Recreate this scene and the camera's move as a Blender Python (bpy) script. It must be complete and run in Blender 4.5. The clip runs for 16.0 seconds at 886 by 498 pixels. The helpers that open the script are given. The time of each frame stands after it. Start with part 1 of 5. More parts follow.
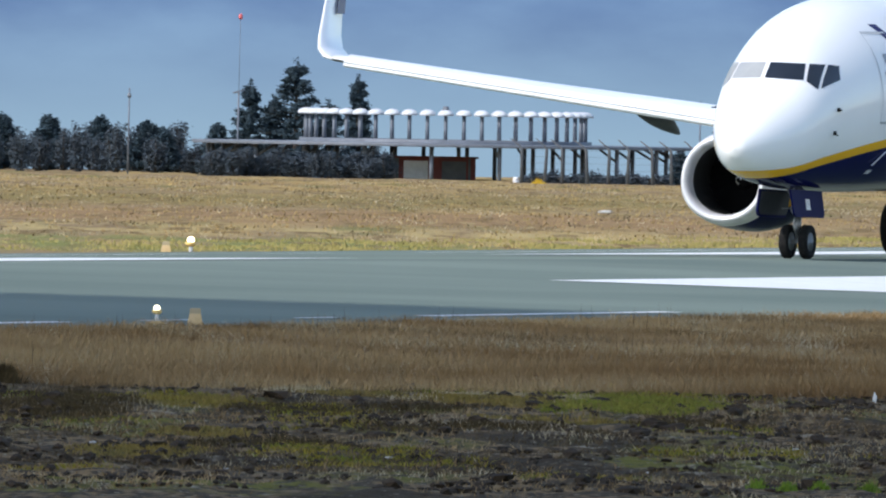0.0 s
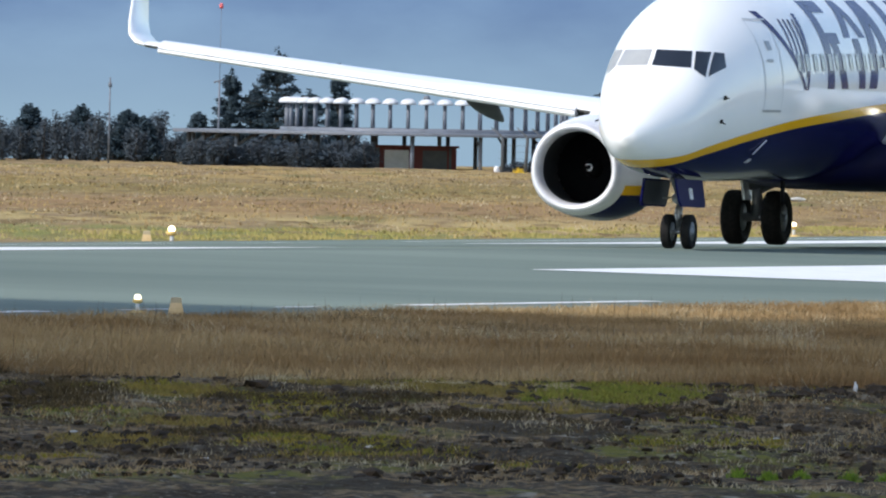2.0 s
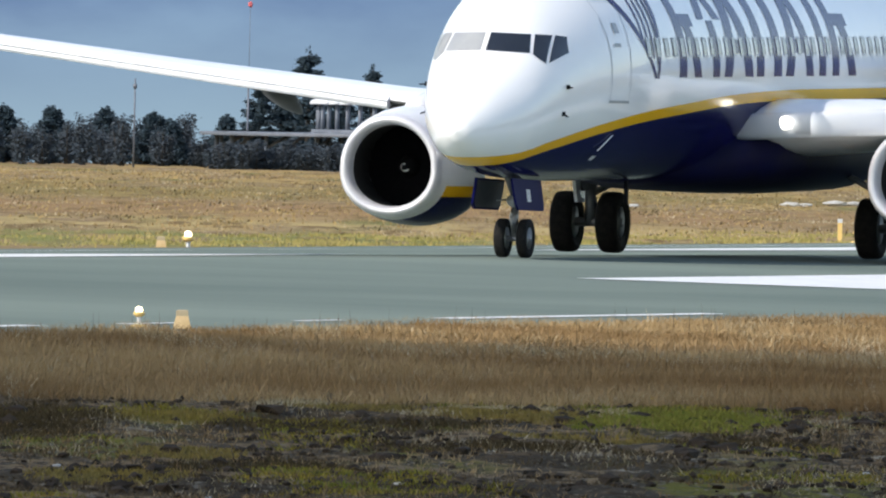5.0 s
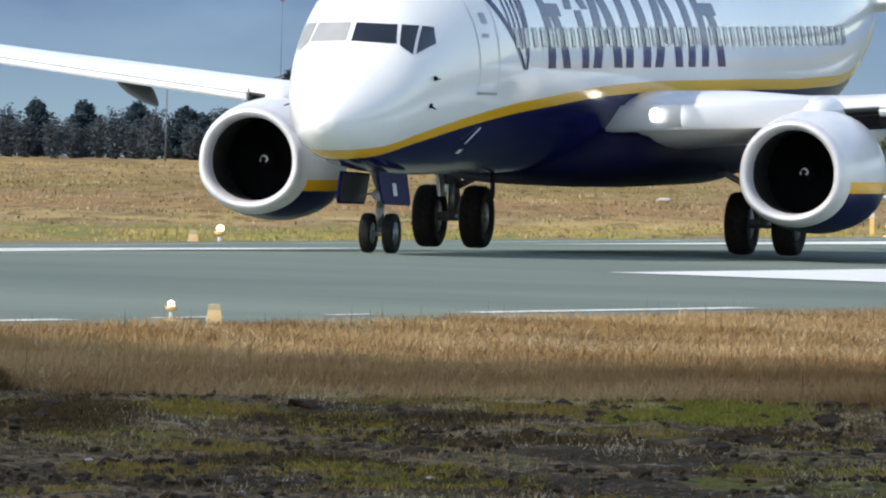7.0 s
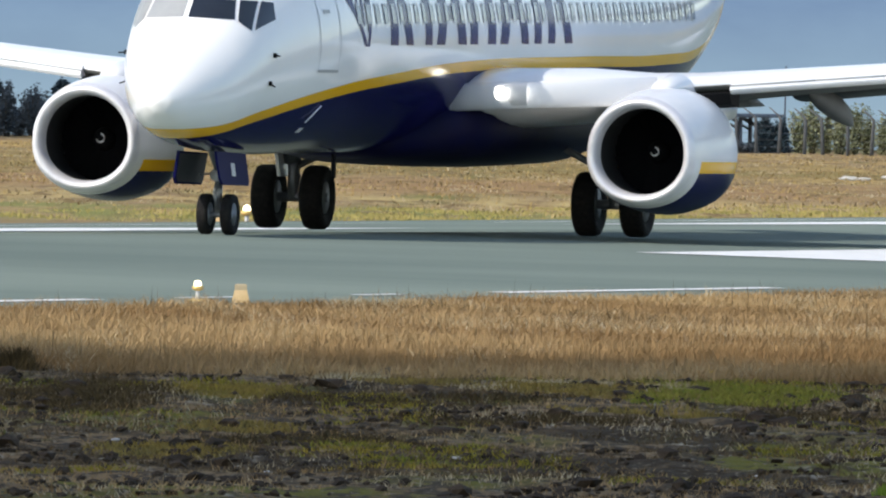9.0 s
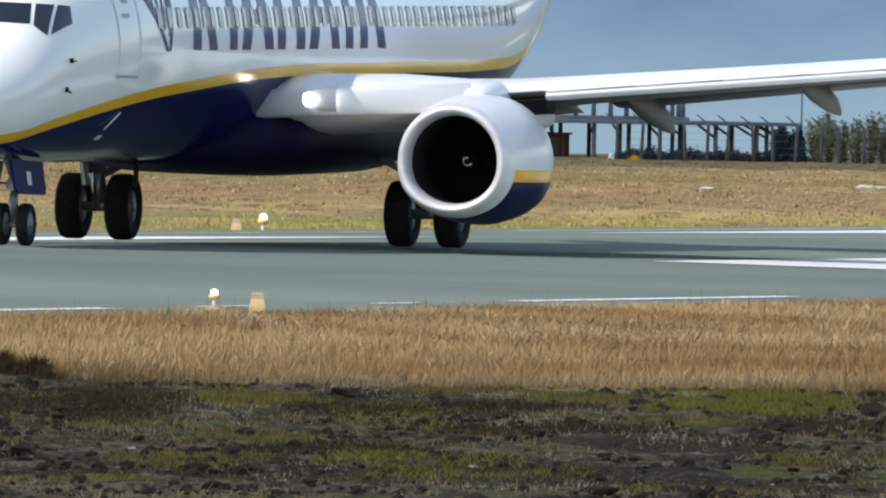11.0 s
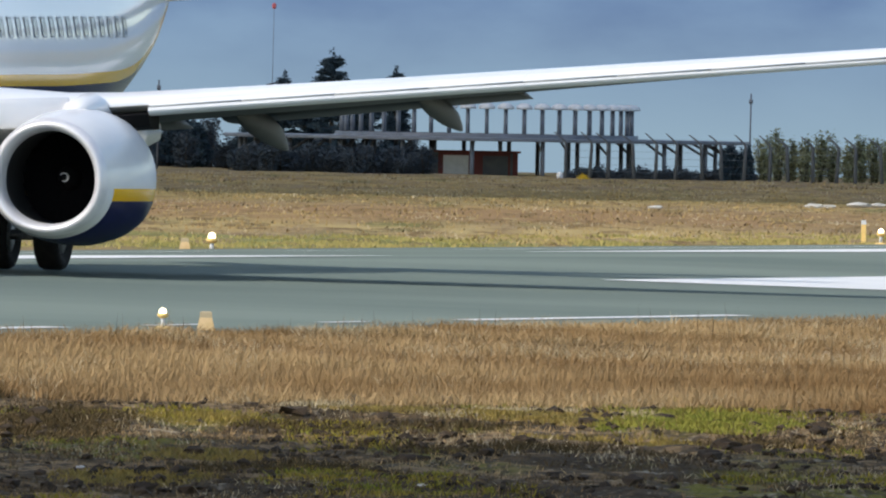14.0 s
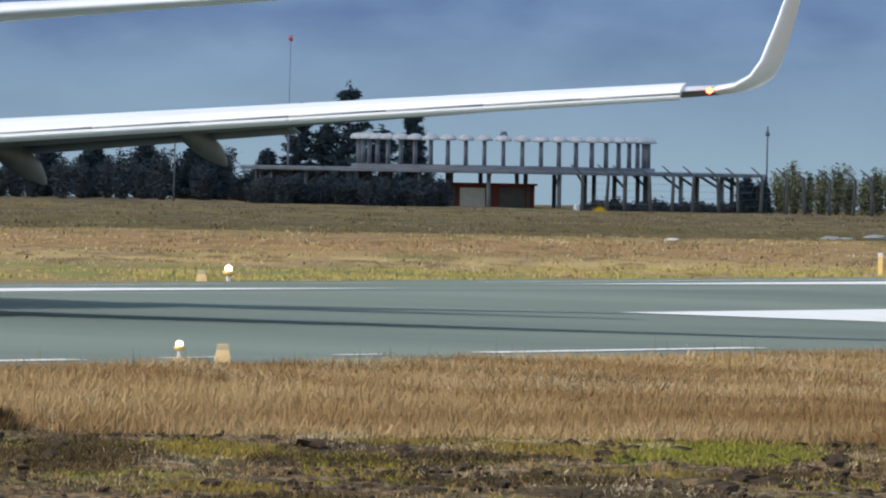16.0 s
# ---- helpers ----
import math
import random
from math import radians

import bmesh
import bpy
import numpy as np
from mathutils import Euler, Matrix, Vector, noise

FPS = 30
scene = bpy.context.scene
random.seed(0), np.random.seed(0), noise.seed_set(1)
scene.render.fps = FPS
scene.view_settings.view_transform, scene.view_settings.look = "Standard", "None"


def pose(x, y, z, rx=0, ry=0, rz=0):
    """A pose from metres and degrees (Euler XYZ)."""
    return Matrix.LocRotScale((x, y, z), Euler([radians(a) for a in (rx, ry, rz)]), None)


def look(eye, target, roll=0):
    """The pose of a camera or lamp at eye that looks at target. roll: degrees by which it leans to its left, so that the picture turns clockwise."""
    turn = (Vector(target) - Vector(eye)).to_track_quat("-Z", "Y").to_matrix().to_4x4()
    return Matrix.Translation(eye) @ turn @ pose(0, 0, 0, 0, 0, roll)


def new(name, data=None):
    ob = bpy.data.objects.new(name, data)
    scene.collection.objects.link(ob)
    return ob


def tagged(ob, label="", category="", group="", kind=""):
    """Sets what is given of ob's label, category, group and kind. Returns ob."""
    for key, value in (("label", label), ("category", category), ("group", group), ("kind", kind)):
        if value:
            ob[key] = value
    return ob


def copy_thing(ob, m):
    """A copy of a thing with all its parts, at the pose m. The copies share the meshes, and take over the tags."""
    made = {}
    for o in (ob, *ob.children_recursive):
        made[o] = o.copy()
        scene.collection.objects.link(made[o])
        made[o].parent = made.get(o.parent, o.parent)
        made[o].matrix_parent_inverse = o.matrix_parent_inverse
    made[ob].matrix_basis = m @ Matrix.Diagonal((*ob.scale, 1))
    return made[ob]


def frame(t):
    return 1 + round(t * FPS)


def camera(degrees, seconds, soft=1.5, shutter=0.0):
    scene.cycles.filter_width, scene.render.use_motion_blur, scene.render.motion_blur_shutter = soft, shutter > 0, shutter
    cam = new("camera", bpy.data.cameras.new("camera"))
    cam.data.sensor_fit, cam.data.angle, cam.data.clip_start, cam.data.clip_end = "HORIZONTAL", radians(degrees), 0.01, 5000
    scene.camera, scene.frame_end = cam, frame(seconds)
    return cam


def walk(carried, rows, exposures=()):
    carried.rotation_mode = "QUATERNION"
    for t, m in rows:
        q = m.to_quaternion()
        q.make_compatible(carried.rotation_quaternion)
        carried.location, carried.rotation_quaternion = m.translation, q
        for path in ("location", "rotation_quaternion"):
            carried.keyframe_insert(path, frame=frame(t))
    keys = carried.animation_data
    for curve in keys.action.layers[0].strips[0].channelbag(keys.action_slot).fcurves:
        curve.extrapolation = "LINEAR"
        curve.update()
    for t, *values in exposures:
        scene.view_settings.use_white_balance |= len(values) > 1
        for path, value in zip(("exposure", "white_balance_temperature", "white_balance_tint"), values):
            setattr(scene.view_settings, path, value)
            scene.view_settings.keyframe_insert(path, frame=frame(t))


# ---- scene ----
# ---- camera and its way ----
LENS = 1.8600
EYE_Z, LEAN = 3.265, 1.03
HEAD = 0.252                       # runway axis, radians off the line of sight
TRACK = Vector((-1.881, 468.666, 0.0))
AHEAD = Vector((-math.sin(HEAD), -math.cos(HEAD), 0.0))
PORT = Vector((math.cos(HEAD), -math.sin(HEAD), 0.0))

# seconds, distance back from the stand, turn to the right and tilt in milliradians
VIEW = [
    (0.0, 46.0, 0.06, -6.42), (0.5, 46.0, -0.02, -6.25), (1.0, 46.0, 0.62, -6.35), (1.5, 46.0, 0.79, -6.58),
    (2.0, 46.0, 0.77, -6.80), (2.1, 46.0, 0.74, -6.82), (2.5, 31.3, 0.39, -6.81), (3.0, 13.0, 0.83, -6.49),
    (3.4, 0.0, 0.52, -6.55), (4.4, 0.0, 0.0, -6.45), (5.5, 0.0, -1.06, -6.61), (6.0, 0.0, -1.29, -6.53),
    (6.5, 0.0, -1.09, -6.68), (7.0, 0.0, -1.74, -6.78), (7.5, 0.0, -2.60, -7.01), (8.0, 0.0, -3.16, -7.14),
    (8.5, 0.0, -3.10, -7.44), (9.0, 0.0, -2.70, -7.53), (9.5, 0.0, -3.21, -7.56), (10.0, 0.0, -3.32, -7.44),
    (11.2, 0.0, -3.31, -7.2), (12.5, 0.0, -3.30, -6.92), (13.0, 0.0, -3.53, -6.66), (13.5, 0.0, -2.87, -6.54),
    (14.0, 0.0, -1.44, -6.50), (14.5, 0.0, -1.71, -6.37), (15.0, 0.0, -1.90, -5.93), (15.5, 0.0, -1.82, -5.65),
    (16.0, 0.0, -2.07, -5.32),
]


def aim(back, turn, tilt):
    eye = Vector((0.0, -back, EYE_Z + 0.33 * back / 46.0))
    way = Vector((math.sin(turn / 1000), math.cos(turn / 1000), math.tan(tilt / 1000)))
    return look(eye, eye + way * 400.0, LEAN)


cam = camera(LENS, 16.0, soft=2.1)


def view_rows():
    """The rows of VIEW, with even steps in between where the stand shifts."""
    rows = []
    for (t0, b0, a0, e0), (t1, b1, a1, e1) in zip(VIEW, VIEW[1:]):
        n = max(1, round((t1 - t0) * 10)) if b0 != b1 else 1
        for i in range(n):
            k = i / n
            rows.append((t0 + (t1 - t0) * k, aim(b0 + (b1 - b0) * k, a0 + (a1 - a0) * k, e0 + (e1 - e0) * k)))
    t, b, a, e = VIEW[-1]
    return rows + [(t, aim(b, a, e))]


walk(cam, view_rows(), [(0, 0.0, 6400, 10), (5.5, 0.0, 6900, 10), (10, 0.0, 6900, 10), (12.5, -0.06, 6850, 10), (14.5, -0.12, 6850, 10), (16, -0.14, 6850, 10)])

# ---- light ----
SUN_FROM = Vector((-0.80, -0.62, 0.90)).normalized()
world = bpy.data.worlds.new("sky")
scene.world = world
world.use_nodes = True
sky = world.node_tree.nodes.new("ShaderNodeTexSky")
sky.sky_type, sky.sun_disc = "NISHITA", False
sky.sun_elevation = math.asin(SUN_FROM.z)
sky.sun_rotation = math.atan2(SUN_FROM.x, SUN_FROM.y)
world.node_tree.links.new(sky.outputs[0], world.node_tree.nodes["Background"].inputs[0])
world.node_tree.nodes["Background"].inputs[1].default_value = 0.235
sun = new("sun", bpy.data.lights.new("sun", "SUN"))
sun.data.energy, sun.data.angle, sun.data.color = 3.75, radians(0.53), (1.0, 0.965, 0.92)
sun.matrix_world = look(SUN_FROM * 100, (0, 0, 0))


# ---- materials ----
def material(name, colour, rough=0.6, metal=0.0, other=None, scale=4.0, detail=6.0, bump=0.0, bump_scale=None,
             coat=0.0, stretch=(1, 1, 1), low=0.35, high=0.65, spec=0.5, island=0.0):
    """A surface whose colour wanders between two tones at two scales."""
    m = bpy.data.materials.new(name)
    m.use_nodes = True
    nt = m.node_tree
    b = nt.nodes["Principled BSDF"]
    b.inputs["Roughness"].default_value, b.inputs["Metallic"].default_value = rough, metal
    b.inputs["Specular IOR Level"].default_value = spec
    b.inputs["Coat Weight"].default_value = coat
    b.inputs["Coat Roughness"].default_value = 0.06
    co = nt.nodes.new("ShaderNodeTexCoord")
    mp = nt.nodes.new("ShaderNodeMapping")
    mp.inputs["Scale"].default_value = stretch
    nt.links.new(co.outputs["Object"], mp.inputs[0])
    if other is None:
        other = tuple(c * 0.86 for c in colour)
    no = nt.nodes.new("ShaderNodeTexNoise")
    no.inputs["Scale"].default_value, no.inputs["Detail"].default_value = scale, detail
    nt.links.new(mp.outputs[0], no.inputs[0])
    ra = nt.nodes.new("ShaderNodeMapRange")
    ra.inputs[1].default_value, ra.inputs[2].default_value = low, high
    nt.links.new(no.outputs[0], ra.inputs[0])
    mix = nt.nodes.new("ShaderNodeMix")
    mix.data_type = "RGBA"
    mix.inputs[6].default_value, mix.inputs[7].default_value = (*colour, 1), (*other, 1)
    nt.links.new(ra.outputs[0], mix.inputs[0])
    out = mix.outputs[2]
    if island:
        ge = nt.nodes.new("ShaderNodeNewGeometry")
        hs = nt.nodes.new("ShaderNodeHueSaturation")
        mr = nt.nodes.new("ShaderNodeMapRange")
        mr.inputs[3].default_value, mr.inputs[4].default_value = 1 - island, 1 + island
        nt.links.new(ge.outputs["Random Per Island"], mr.inputs[0])
        nt.links.new(mr.outputs[0], hs.inputs["Value"])
        nt.links.new(out, hs.inputs["Color"])
        out = hs.outputs[0]
    nt.links.new(out, b.inputs["Base Color"])
    if bump:
        n2 = nt.nodes.new("ShaderNodeTexNoise")
        n2.inputs["Scale"].default_value, n2.inputs["Detail"].default_value = bump_scale or scale * 4, 5
        nt.links.new(mp.outputs[0], n2.inputs[0])
        bu = nt.nodes.new("ShaderNodeBump")
        bu.inputs["Strength"].default_value, bu.inputs["Distance"].default_value = min(1, bump), 0.05
        nt.links.new(n2.outputs[0], bu.inputs["Height"])
        nt.links.new(bu.outputs[0], b.inputs["Normal"])
    return m


def glowing(name, colour, strength):
    m = bpy.data.materials.new(name)
    m.use_nodes = True
    b = m.node_tree.nodes["Principled BSDF"]
    b.inputs["Base Color"].default_value = (*colour, 1)
    b.inputs["Emission Color"].default_value = (*colour, 1)
    b.inputs["Emission Strength"].default_value = strength
    return m


WHITE = material("white_paint", (0.86, 0.86, 0.86), 0.28, other=(0.81, 0.82, 0.83), scale=0.7, coat=0.4)
LINING = material("bay_lining", (0.06, 0.062, 0.065), 0.6, other=(0.045, 0.046, 0.05), scale=3)
# grey underside paint, taken darker to carry the shade below the wing
UNDER = material("shaded_underside_grey", (0.105, 0.11, 0.10), 0.6, other=(0.08, 0.085, 0.08), scale=1.2)
WING = material("wing_paint", (0.86, 0.87, 0.88), 0.3, other=(0.80, 0.81, 0.82), scale=1.5, coat=0.2)
GREY = material("grey_paint", (0.36, 0.38, 0.39), 0.4, scale=2)
NAVY = material("navy_paint", (0.006, 0.007, 0.066), 0.5, other=(0.005, 0.006, 0.058), scale=1, spec=0.05)
LETTER = material("lettering_blue", (0.022, 0.022, 0.105), 0.2, other=(0.03, 0.03, 0.13), scale=3, spec=0.15)
BELLY = material("belly_paint", (0.006, 0.007, 0.036), 0.4, other=(0.009, 0.009, 0.028), scale=1.5, spec=0.03)
YELLOW = material("yellow_paint", (0.72, 0.40, 0.03), 0.3, scale=2)
METAL = material("bare_metal", (0.76, 0.76, 0.78), 0.38, 0.25, other=(0.66, 0.66, 0.69), scale=3)
STEEL = material("strut_metal", (0.33, 0.34, 0.36), 0.4, 0.6, scale=8)
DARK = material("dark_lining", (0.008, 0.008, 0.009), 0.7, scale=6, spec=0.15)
RUBBER = material("tyre_rubber", (0.009, 0.009, 0.010), 0.85, other=(0.018, 0.017, 0.016), scale=14, bump=0.2, spec=0.2)
GLASS = material("cockpit_glass", (0.012, 0.015, 0.022), 0.06, other=(0.02, 0.024, 0.03), scale=2, spec=0.9)
BLIND = material("sun_blind", (0.36, 0.37, 0.37), 0.4, other=(0.30, 0.31, 0.32), scale=2, coat=0.3)
PANE = material("cabin_glass", (0.36, 0.38, 0.40), 0.12, scale=5)
TRIM = material("door_outline", (0.52, 0.54, 0.56), 0.5, scale=5)
# blades near black: the inlet's shade put into their colour
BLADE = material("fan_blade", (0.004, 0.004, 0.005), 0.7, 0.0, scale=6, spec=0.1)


def livery():
    """White above, navy below, with a yellow band between them that climbs along the body."""
    m = material("livery_paint", (0.88, 0.88, 0.88), 0.12, other=(0.85, 0.86, 0.86), scale=0.6, spec=0.5)
    nt = m.node_tree
    b = nt.nodes["Principled BSDF"]
    base = b.inputs["Base Color"].links[0].from_socket
    co = nt.nodes.new("ShaderNodeTexCoord")
    sep = nt.nodes.new("ShaderNodeSeparateXYZ")
    nt.links.new(co.outputs["Object"], sep.inputs[0])
    along = nt.nodes.new("ShaderNodeMapRange")
    along.inputs[1].default_value, along.inputs[2].default_value = 5.0, -35.0
    nt.links.new(sep.outputs[0], along.inputs[0])
    curve = nt.nodes.new("ShaderNodeFloatCurve")
    pts = curve.mapping.curves[0].points
    line = LINE
    for k, (x, z) in enumerate(line):
        u, v = (5.0 - x) / 40.0, z / 8.0
        if k < 2:
            pts[k].location = (u, v) if k == 0 else (1.0, line[-1][1] / 8.0)
        else:
            pts.new(u, v)
    u, v = (5.0 - line[1][0]) / 40.0, line[1][1] / 8.0
    pts.new(u, v)
    curve.mapping.update()
    nt.links.new(along.outputs[0], curve.inputs["Value"])
    height = nt.nodes.new("ShaderNodeMath")
    height.operation = "MULTIPLY"
    height.inputs[1].default_value = 8.0
    nt.links.new(curve.outputs[0], height.inputs[0])
    over = nt.nodes.new("ShaderNodeMath")
    over.operation = "SUBTRACT"
    nt.links.new(sep.outputs[2], over.inputs[0])
    nt.links.new(height.outputs[0], over.inputs[1])
    last = base
    for limit, colour in ((0.095, (0.90, 0.48, 0.008)), (-0.095, (0.005, 0.006, 0.062))):
        less = nt.nodes.new("ShaderNodeMath")
        less.operation = "LESS_THAN"
        less.inputs[1].default_value = limit
        nt.links.new(over.outputs[0], less.inputs[0])
        mix = nt.nodes.new("ShaderNodeMix")
        mix.data_type = "RGBA"
        nt.links.new(less.outputs[0], mix.inputs[0])
        nt.links.new(last, mix.inputs[6])
        mix.inputs[7].default_value = (*colour, 1)
        last = mix.outputs[2]
    nt.links.new(last, b.inputs["Base Color"])
    # the navy is the duller paint
    for name, above, below in (("Specular IOR Level", 0.5, 0.08), ("Roughness", 0.12, 0.14)):
        dull = nt.nodes.new("ShaderNodeMapRange")
        dull.inputs[3].default_value, dull.inputs[4].default_value = above, below
        nt.links.new(less.outputs[0], dull.inputs[0])
        nt.links.new(dull.outputs[0], b.inputs[name])
    return m


# the yellow band's middle: distance ahead of the nose wheel, height
LINE = [(5.0, 1.64), (3.6, 1.66), (2.6, 1.74), (1.4, 1.98), (-1.7, 2.44), (-5.2, 2.69), (-9.1, 2.88), (-17.3, 3.0),
        (-23.0, 3.06), (-26.1, 3.2), (-28.5, 3.7), (-30.5, 4.4), (-34.0, 6.2)]
LIVERY = livery()


# ---- mesh helpers ----
def part(name, bm, mat, parent=None, label="", smooth=True):
    me = bpy.data.meshes.new(name)
    bmesh.ops.recalc_face_normals(bm, faces=bm.faces)
    bm.to_mesh(me)
    bm.free()
    for p in me.polygons:
        p.use_smooth = smooth
    me.materials.append(mat)
    ob = new(name, me)
    if parent is not None:
        ob.parent = parent
    return tagged(ob, label)


def rings(loops, closed=True, caps=True):
    """A skin over rings of points."""
    bm = bmesh.new()
    vs = [[bm.verts.new(p) for p in loop] for loop in loops]
    n = len(vs[0])
    for a, b in zip(vs, vs[1:]):
        for i in range(n if closed else n - 1):
            j = (i + 1) % n
            bm.faces.new((a[i], a[j], b[j], b[i]))
    if caps:
        bm.faces.new(vs[0])
        bm.faces.new(vs[-1])
    return bm


def box(bm, x0, x1, y0, y1, z0, z1, m=None):
    vs = [bm.verts.new((x, y, z)) for x in (x0, x1) for y in (y0, y1) for z in (z0, z1)]
    if m is not None:
        for v in vs:
            v.co = m @ v.co
    for f in ((0, 1, 3, 2), (4, 6, 7, 5), (0, 4, 5, 1), (2, 3, 7, 6), (0, 2, 6, 4), (1, 5, 7, 3)):
        bm.faces.new([vs[i] for i in f])
    return bm


def tube(bm, a, b, r0, r1=None, n=10):
    a, b = Vector(a), Vector(b)
    r1 = r0 if r1 is None else r1
    q = (b - a).to_track_quat("Z", "Y")
    la = [bm.verts.new(a + q @ Vector((r0 * math.cos(t), r0 * math.sin(t), 0))) for t in (2 * math.pi * i / n for i in range(n))]
    lb = [bm.verts.new(b + q @ Vector((r1 * math.cos(t), r1 * math.sin(t), 0))) for t in (2 * math.pi * i / n for i in range(n))]
    for i in range(n):
        j = (i + 1) % n
        bm.faces.new((la[i], la[j], lb[j], lb[i]))
    bm.faces.new(la)
    bm.faces.new(lb)
    return bm


def lathe(profile, n=40, axis="x", squash=None):
    """Rings round an axis from (along, radius) pairs."""
    loops = []
    for a, r in profile:
        ring = []
        for i in range(n):
            t = 2 * math.pi * i / n
            u, v = r * math.cos(t), r * math.sin(t)
            if squash:
                u, v = squash(a, u, v)
            ring.append((a, u, v) if axis == "x" else ((u, a, v) if axis == "y" else (u, v, a)))
        loops.append(ring)
    return loops


# ---- ground ----
def lie(x, y):
    """Height of the land: a crowned runway, low land before and behind it."""
    dx, dy = x - TRACK.x, y - TRACK.y
    p = dx * PORT.x + dy * PORT.y
    if y < 60:
        land = 1.5 - 0.6 * max(0.0, y) / 60
    elif y < 180:
        land = 0.9 - 1.9 * (y - 60) / 120
    elif y < 290:
        land = -1.0 - 0.33 * (y - 180) / 110
    elif y < 371:
        land = -1.33 + 0.93 * (y - 290) / 81
    elif y < 620:
        land = -0.40
    elif y < 1250:
        land = -0.40 - 1.0 * (y - 620) / 630
    elif y < 1330:
        land = -1.45
    elif y < 1660:
        land = -1.45 - 0.04 * (y - 1330)
    else:
        land = -14.65
    road = -0.0150 * p if p > 0 else 0.0185 * p
    if -31 < p < 24.5:
        return road
    if p >= 24.5:
        k = min(1.0, (p - 24.5) / 6.0)
        return (road if p < 30 else -0.45) * (1 - k) + land * k
    k = min(1.0, (-31 - p) / 25.0)
    return -0.57 * (1 - k) + land * k


def along(run, port, up=0.0):
    """A place by metres along the runway, metres to its port side and height over the surface."""
    q = TRACK + AHEAD * run + PORT * port
    return Vector((q.x, q.y, lie(q.x, q.y) + up))


def grid_sheet(name, xs, ys, height, mat, label):
    verts = [(x, y, height(x, y)) for y in ys for x in xs]
    n = len(xs)
    faces = [(j * n + i, j * n + i + 1, (j + 1) * n + i + 1, (j + 1) * n + i) for j in range(len(ys) - 1) for i in range(n - 1)]
    me = bpy.data.meshes.new(name)
    me.from_pydata(verts, [], faces)
    for p in me.polygons:
        p.use_smooth = True
    me.materials.append(mat)
    return tagged(new(name, me), label, kind="structure")


def land_material():
    m = material("moorland", (0.30, 0.215, 0.115), 0.95, other=(0.22, 0.155, 0.085), scale=0.9, bump=0.6, bump_scale=6, spec=0.1)
    nt = m.node_tree
    b = nt.nodes["Principled BSDF"]
    base = b.inputs["Base Color"].links[0].from_socket
    geo = nt.nodes.new("ShaderNodeNewGeometry")
    sep = nt.nodes.new("ShaderNodeSeparateXYZ")
    nt.links.new(geo.outputs["Position"], sep.inputs[0])

    def noise_at(scale, stretch, lo, hi, detail=5):
        mp = nt.nodes.new("ShaderNodeMapping")
        mp.inputs["Scale"].default_value = stretch
        nt.links.new(geo.outputs["Position"], mp.inputs[0])
        no = nt.nodes.new("ShaderNodeTexNoise")
        no.inputs["Scale"].default_value, no.inputs["Detail"].default_value = scale, detail
        nt.links.new(mp.outputs[0], no.inputs[0])
        ra = nt.nodes.new("ShaderNodeMapRange")
        ra.inputs[1].default_value, ra.inputs[2].default_value = lo, hi
        nt.links.new(no.outputs[0], ra.inputs[0])
        return ra.outputs[0]

    def blend(fac, a, colour):
        mix = nt.nodes.new("ShaderNodeMix")
        mix.data_type = "RGBA"
        nt.links.new(fac, mix.inputs[0])
        nt.links.new(a, mix.inputs[6])
        if isinstance(colour, tuple):
            mix.inputs[7].default_value = (*colour, 1)
        else:
            nt.links.new(colour, mix.inputs[7])
        return mix.outputs[2]

    def band(y0, y1, y2, y3):
        up = nt.nodes.new("ShaderNodeMapRange")
        up.inputs[1].default_value, up.inputs[2].default_value = y0, y1
        nt.links.new(sep.outputs[1], up.inputs[0])
        dn = nt.nodes.new("ShaderNodeMapRange")
        dn.inputs[1].default_value, dn.inputs[2].default_value = y3, y2
        nt.links.new(sep.outputs[1], dn.inputs[0])
        mu = nt.nodes.new("ShaderNodeMath")
        mu.operation = "MULTIPLY"
        nt.links.new(up.outputs[0], mu.inputs[0])
        nt.links.new(dn.outputs[0], mu.inputs[1])
        return mu.outputs[0]

    def times(a, b2):
        mu = nt.nodes.new("ShaderNodeMath")
        mu.operation = "MULTIPLY"
        nt.links.new(a, mu.inputs[0])
        nt.links.new(b2, mu.inputs[1])
        return mu.outputs[0]

    # the far field: straw and rust bands with green spots
    far = band(560, 620, 3000, 4000)
    c = blend(times(far, noise_at(1.0, (0.25, 0.012, 1), 0.45, 0.6)), base, (0.36, 0.255, 0.105))
    c = blend(times(far, noise_at(1.0, (0.5, 0.02, 1), 0.55, 0.68)), c, (0.16, 0.15, 0.05))
    c = blend(times(band(672, 705, 770, 815), noise_at(1.0, (0.12, 0.02, 1), 0.25, 0.5)), c, (0.275, 0.175, 0.085))
    c = blend(times(band(800, 850, 960, 1040), noise_at(1.0, (0.10, 0.015, 1), 0.3, 0.55)), c, (0.215, 0.165, 0.062))
    c = blend(times(band(622, 636, 655, 685), noise_at(1.0, (0.6, 0.05, 1), 0.40, 0.58)), c, (0.42, 0.32, 0.14))
    c = blend(times(band(560, 585, 612, 630), noise_at(1.0, (0.9, 0.07, 1), 0.38, 0.56)), c, (0.20, 0.20, 0.065))
    c = blend(times(far, noise_at(1.0, (1.3, 0.07, 1), 0.52, 0.66)), c, (0.175, 0.115, 0.05))
    c = blend(times(far, noise_at(1.7, (1.1, 0.06, 1), 0.58, 0.70)), c, (0.35, 0.27, 0.13))
    # turned peat near the stand, with moss and dead grass in it
    peat = band(150, 200, 330, 337)
    earth = nt.nodes.new("ShaderNodeRGB")
    earth.outputs[0].default_value = (0.225, 0.15, 0.075, 1)
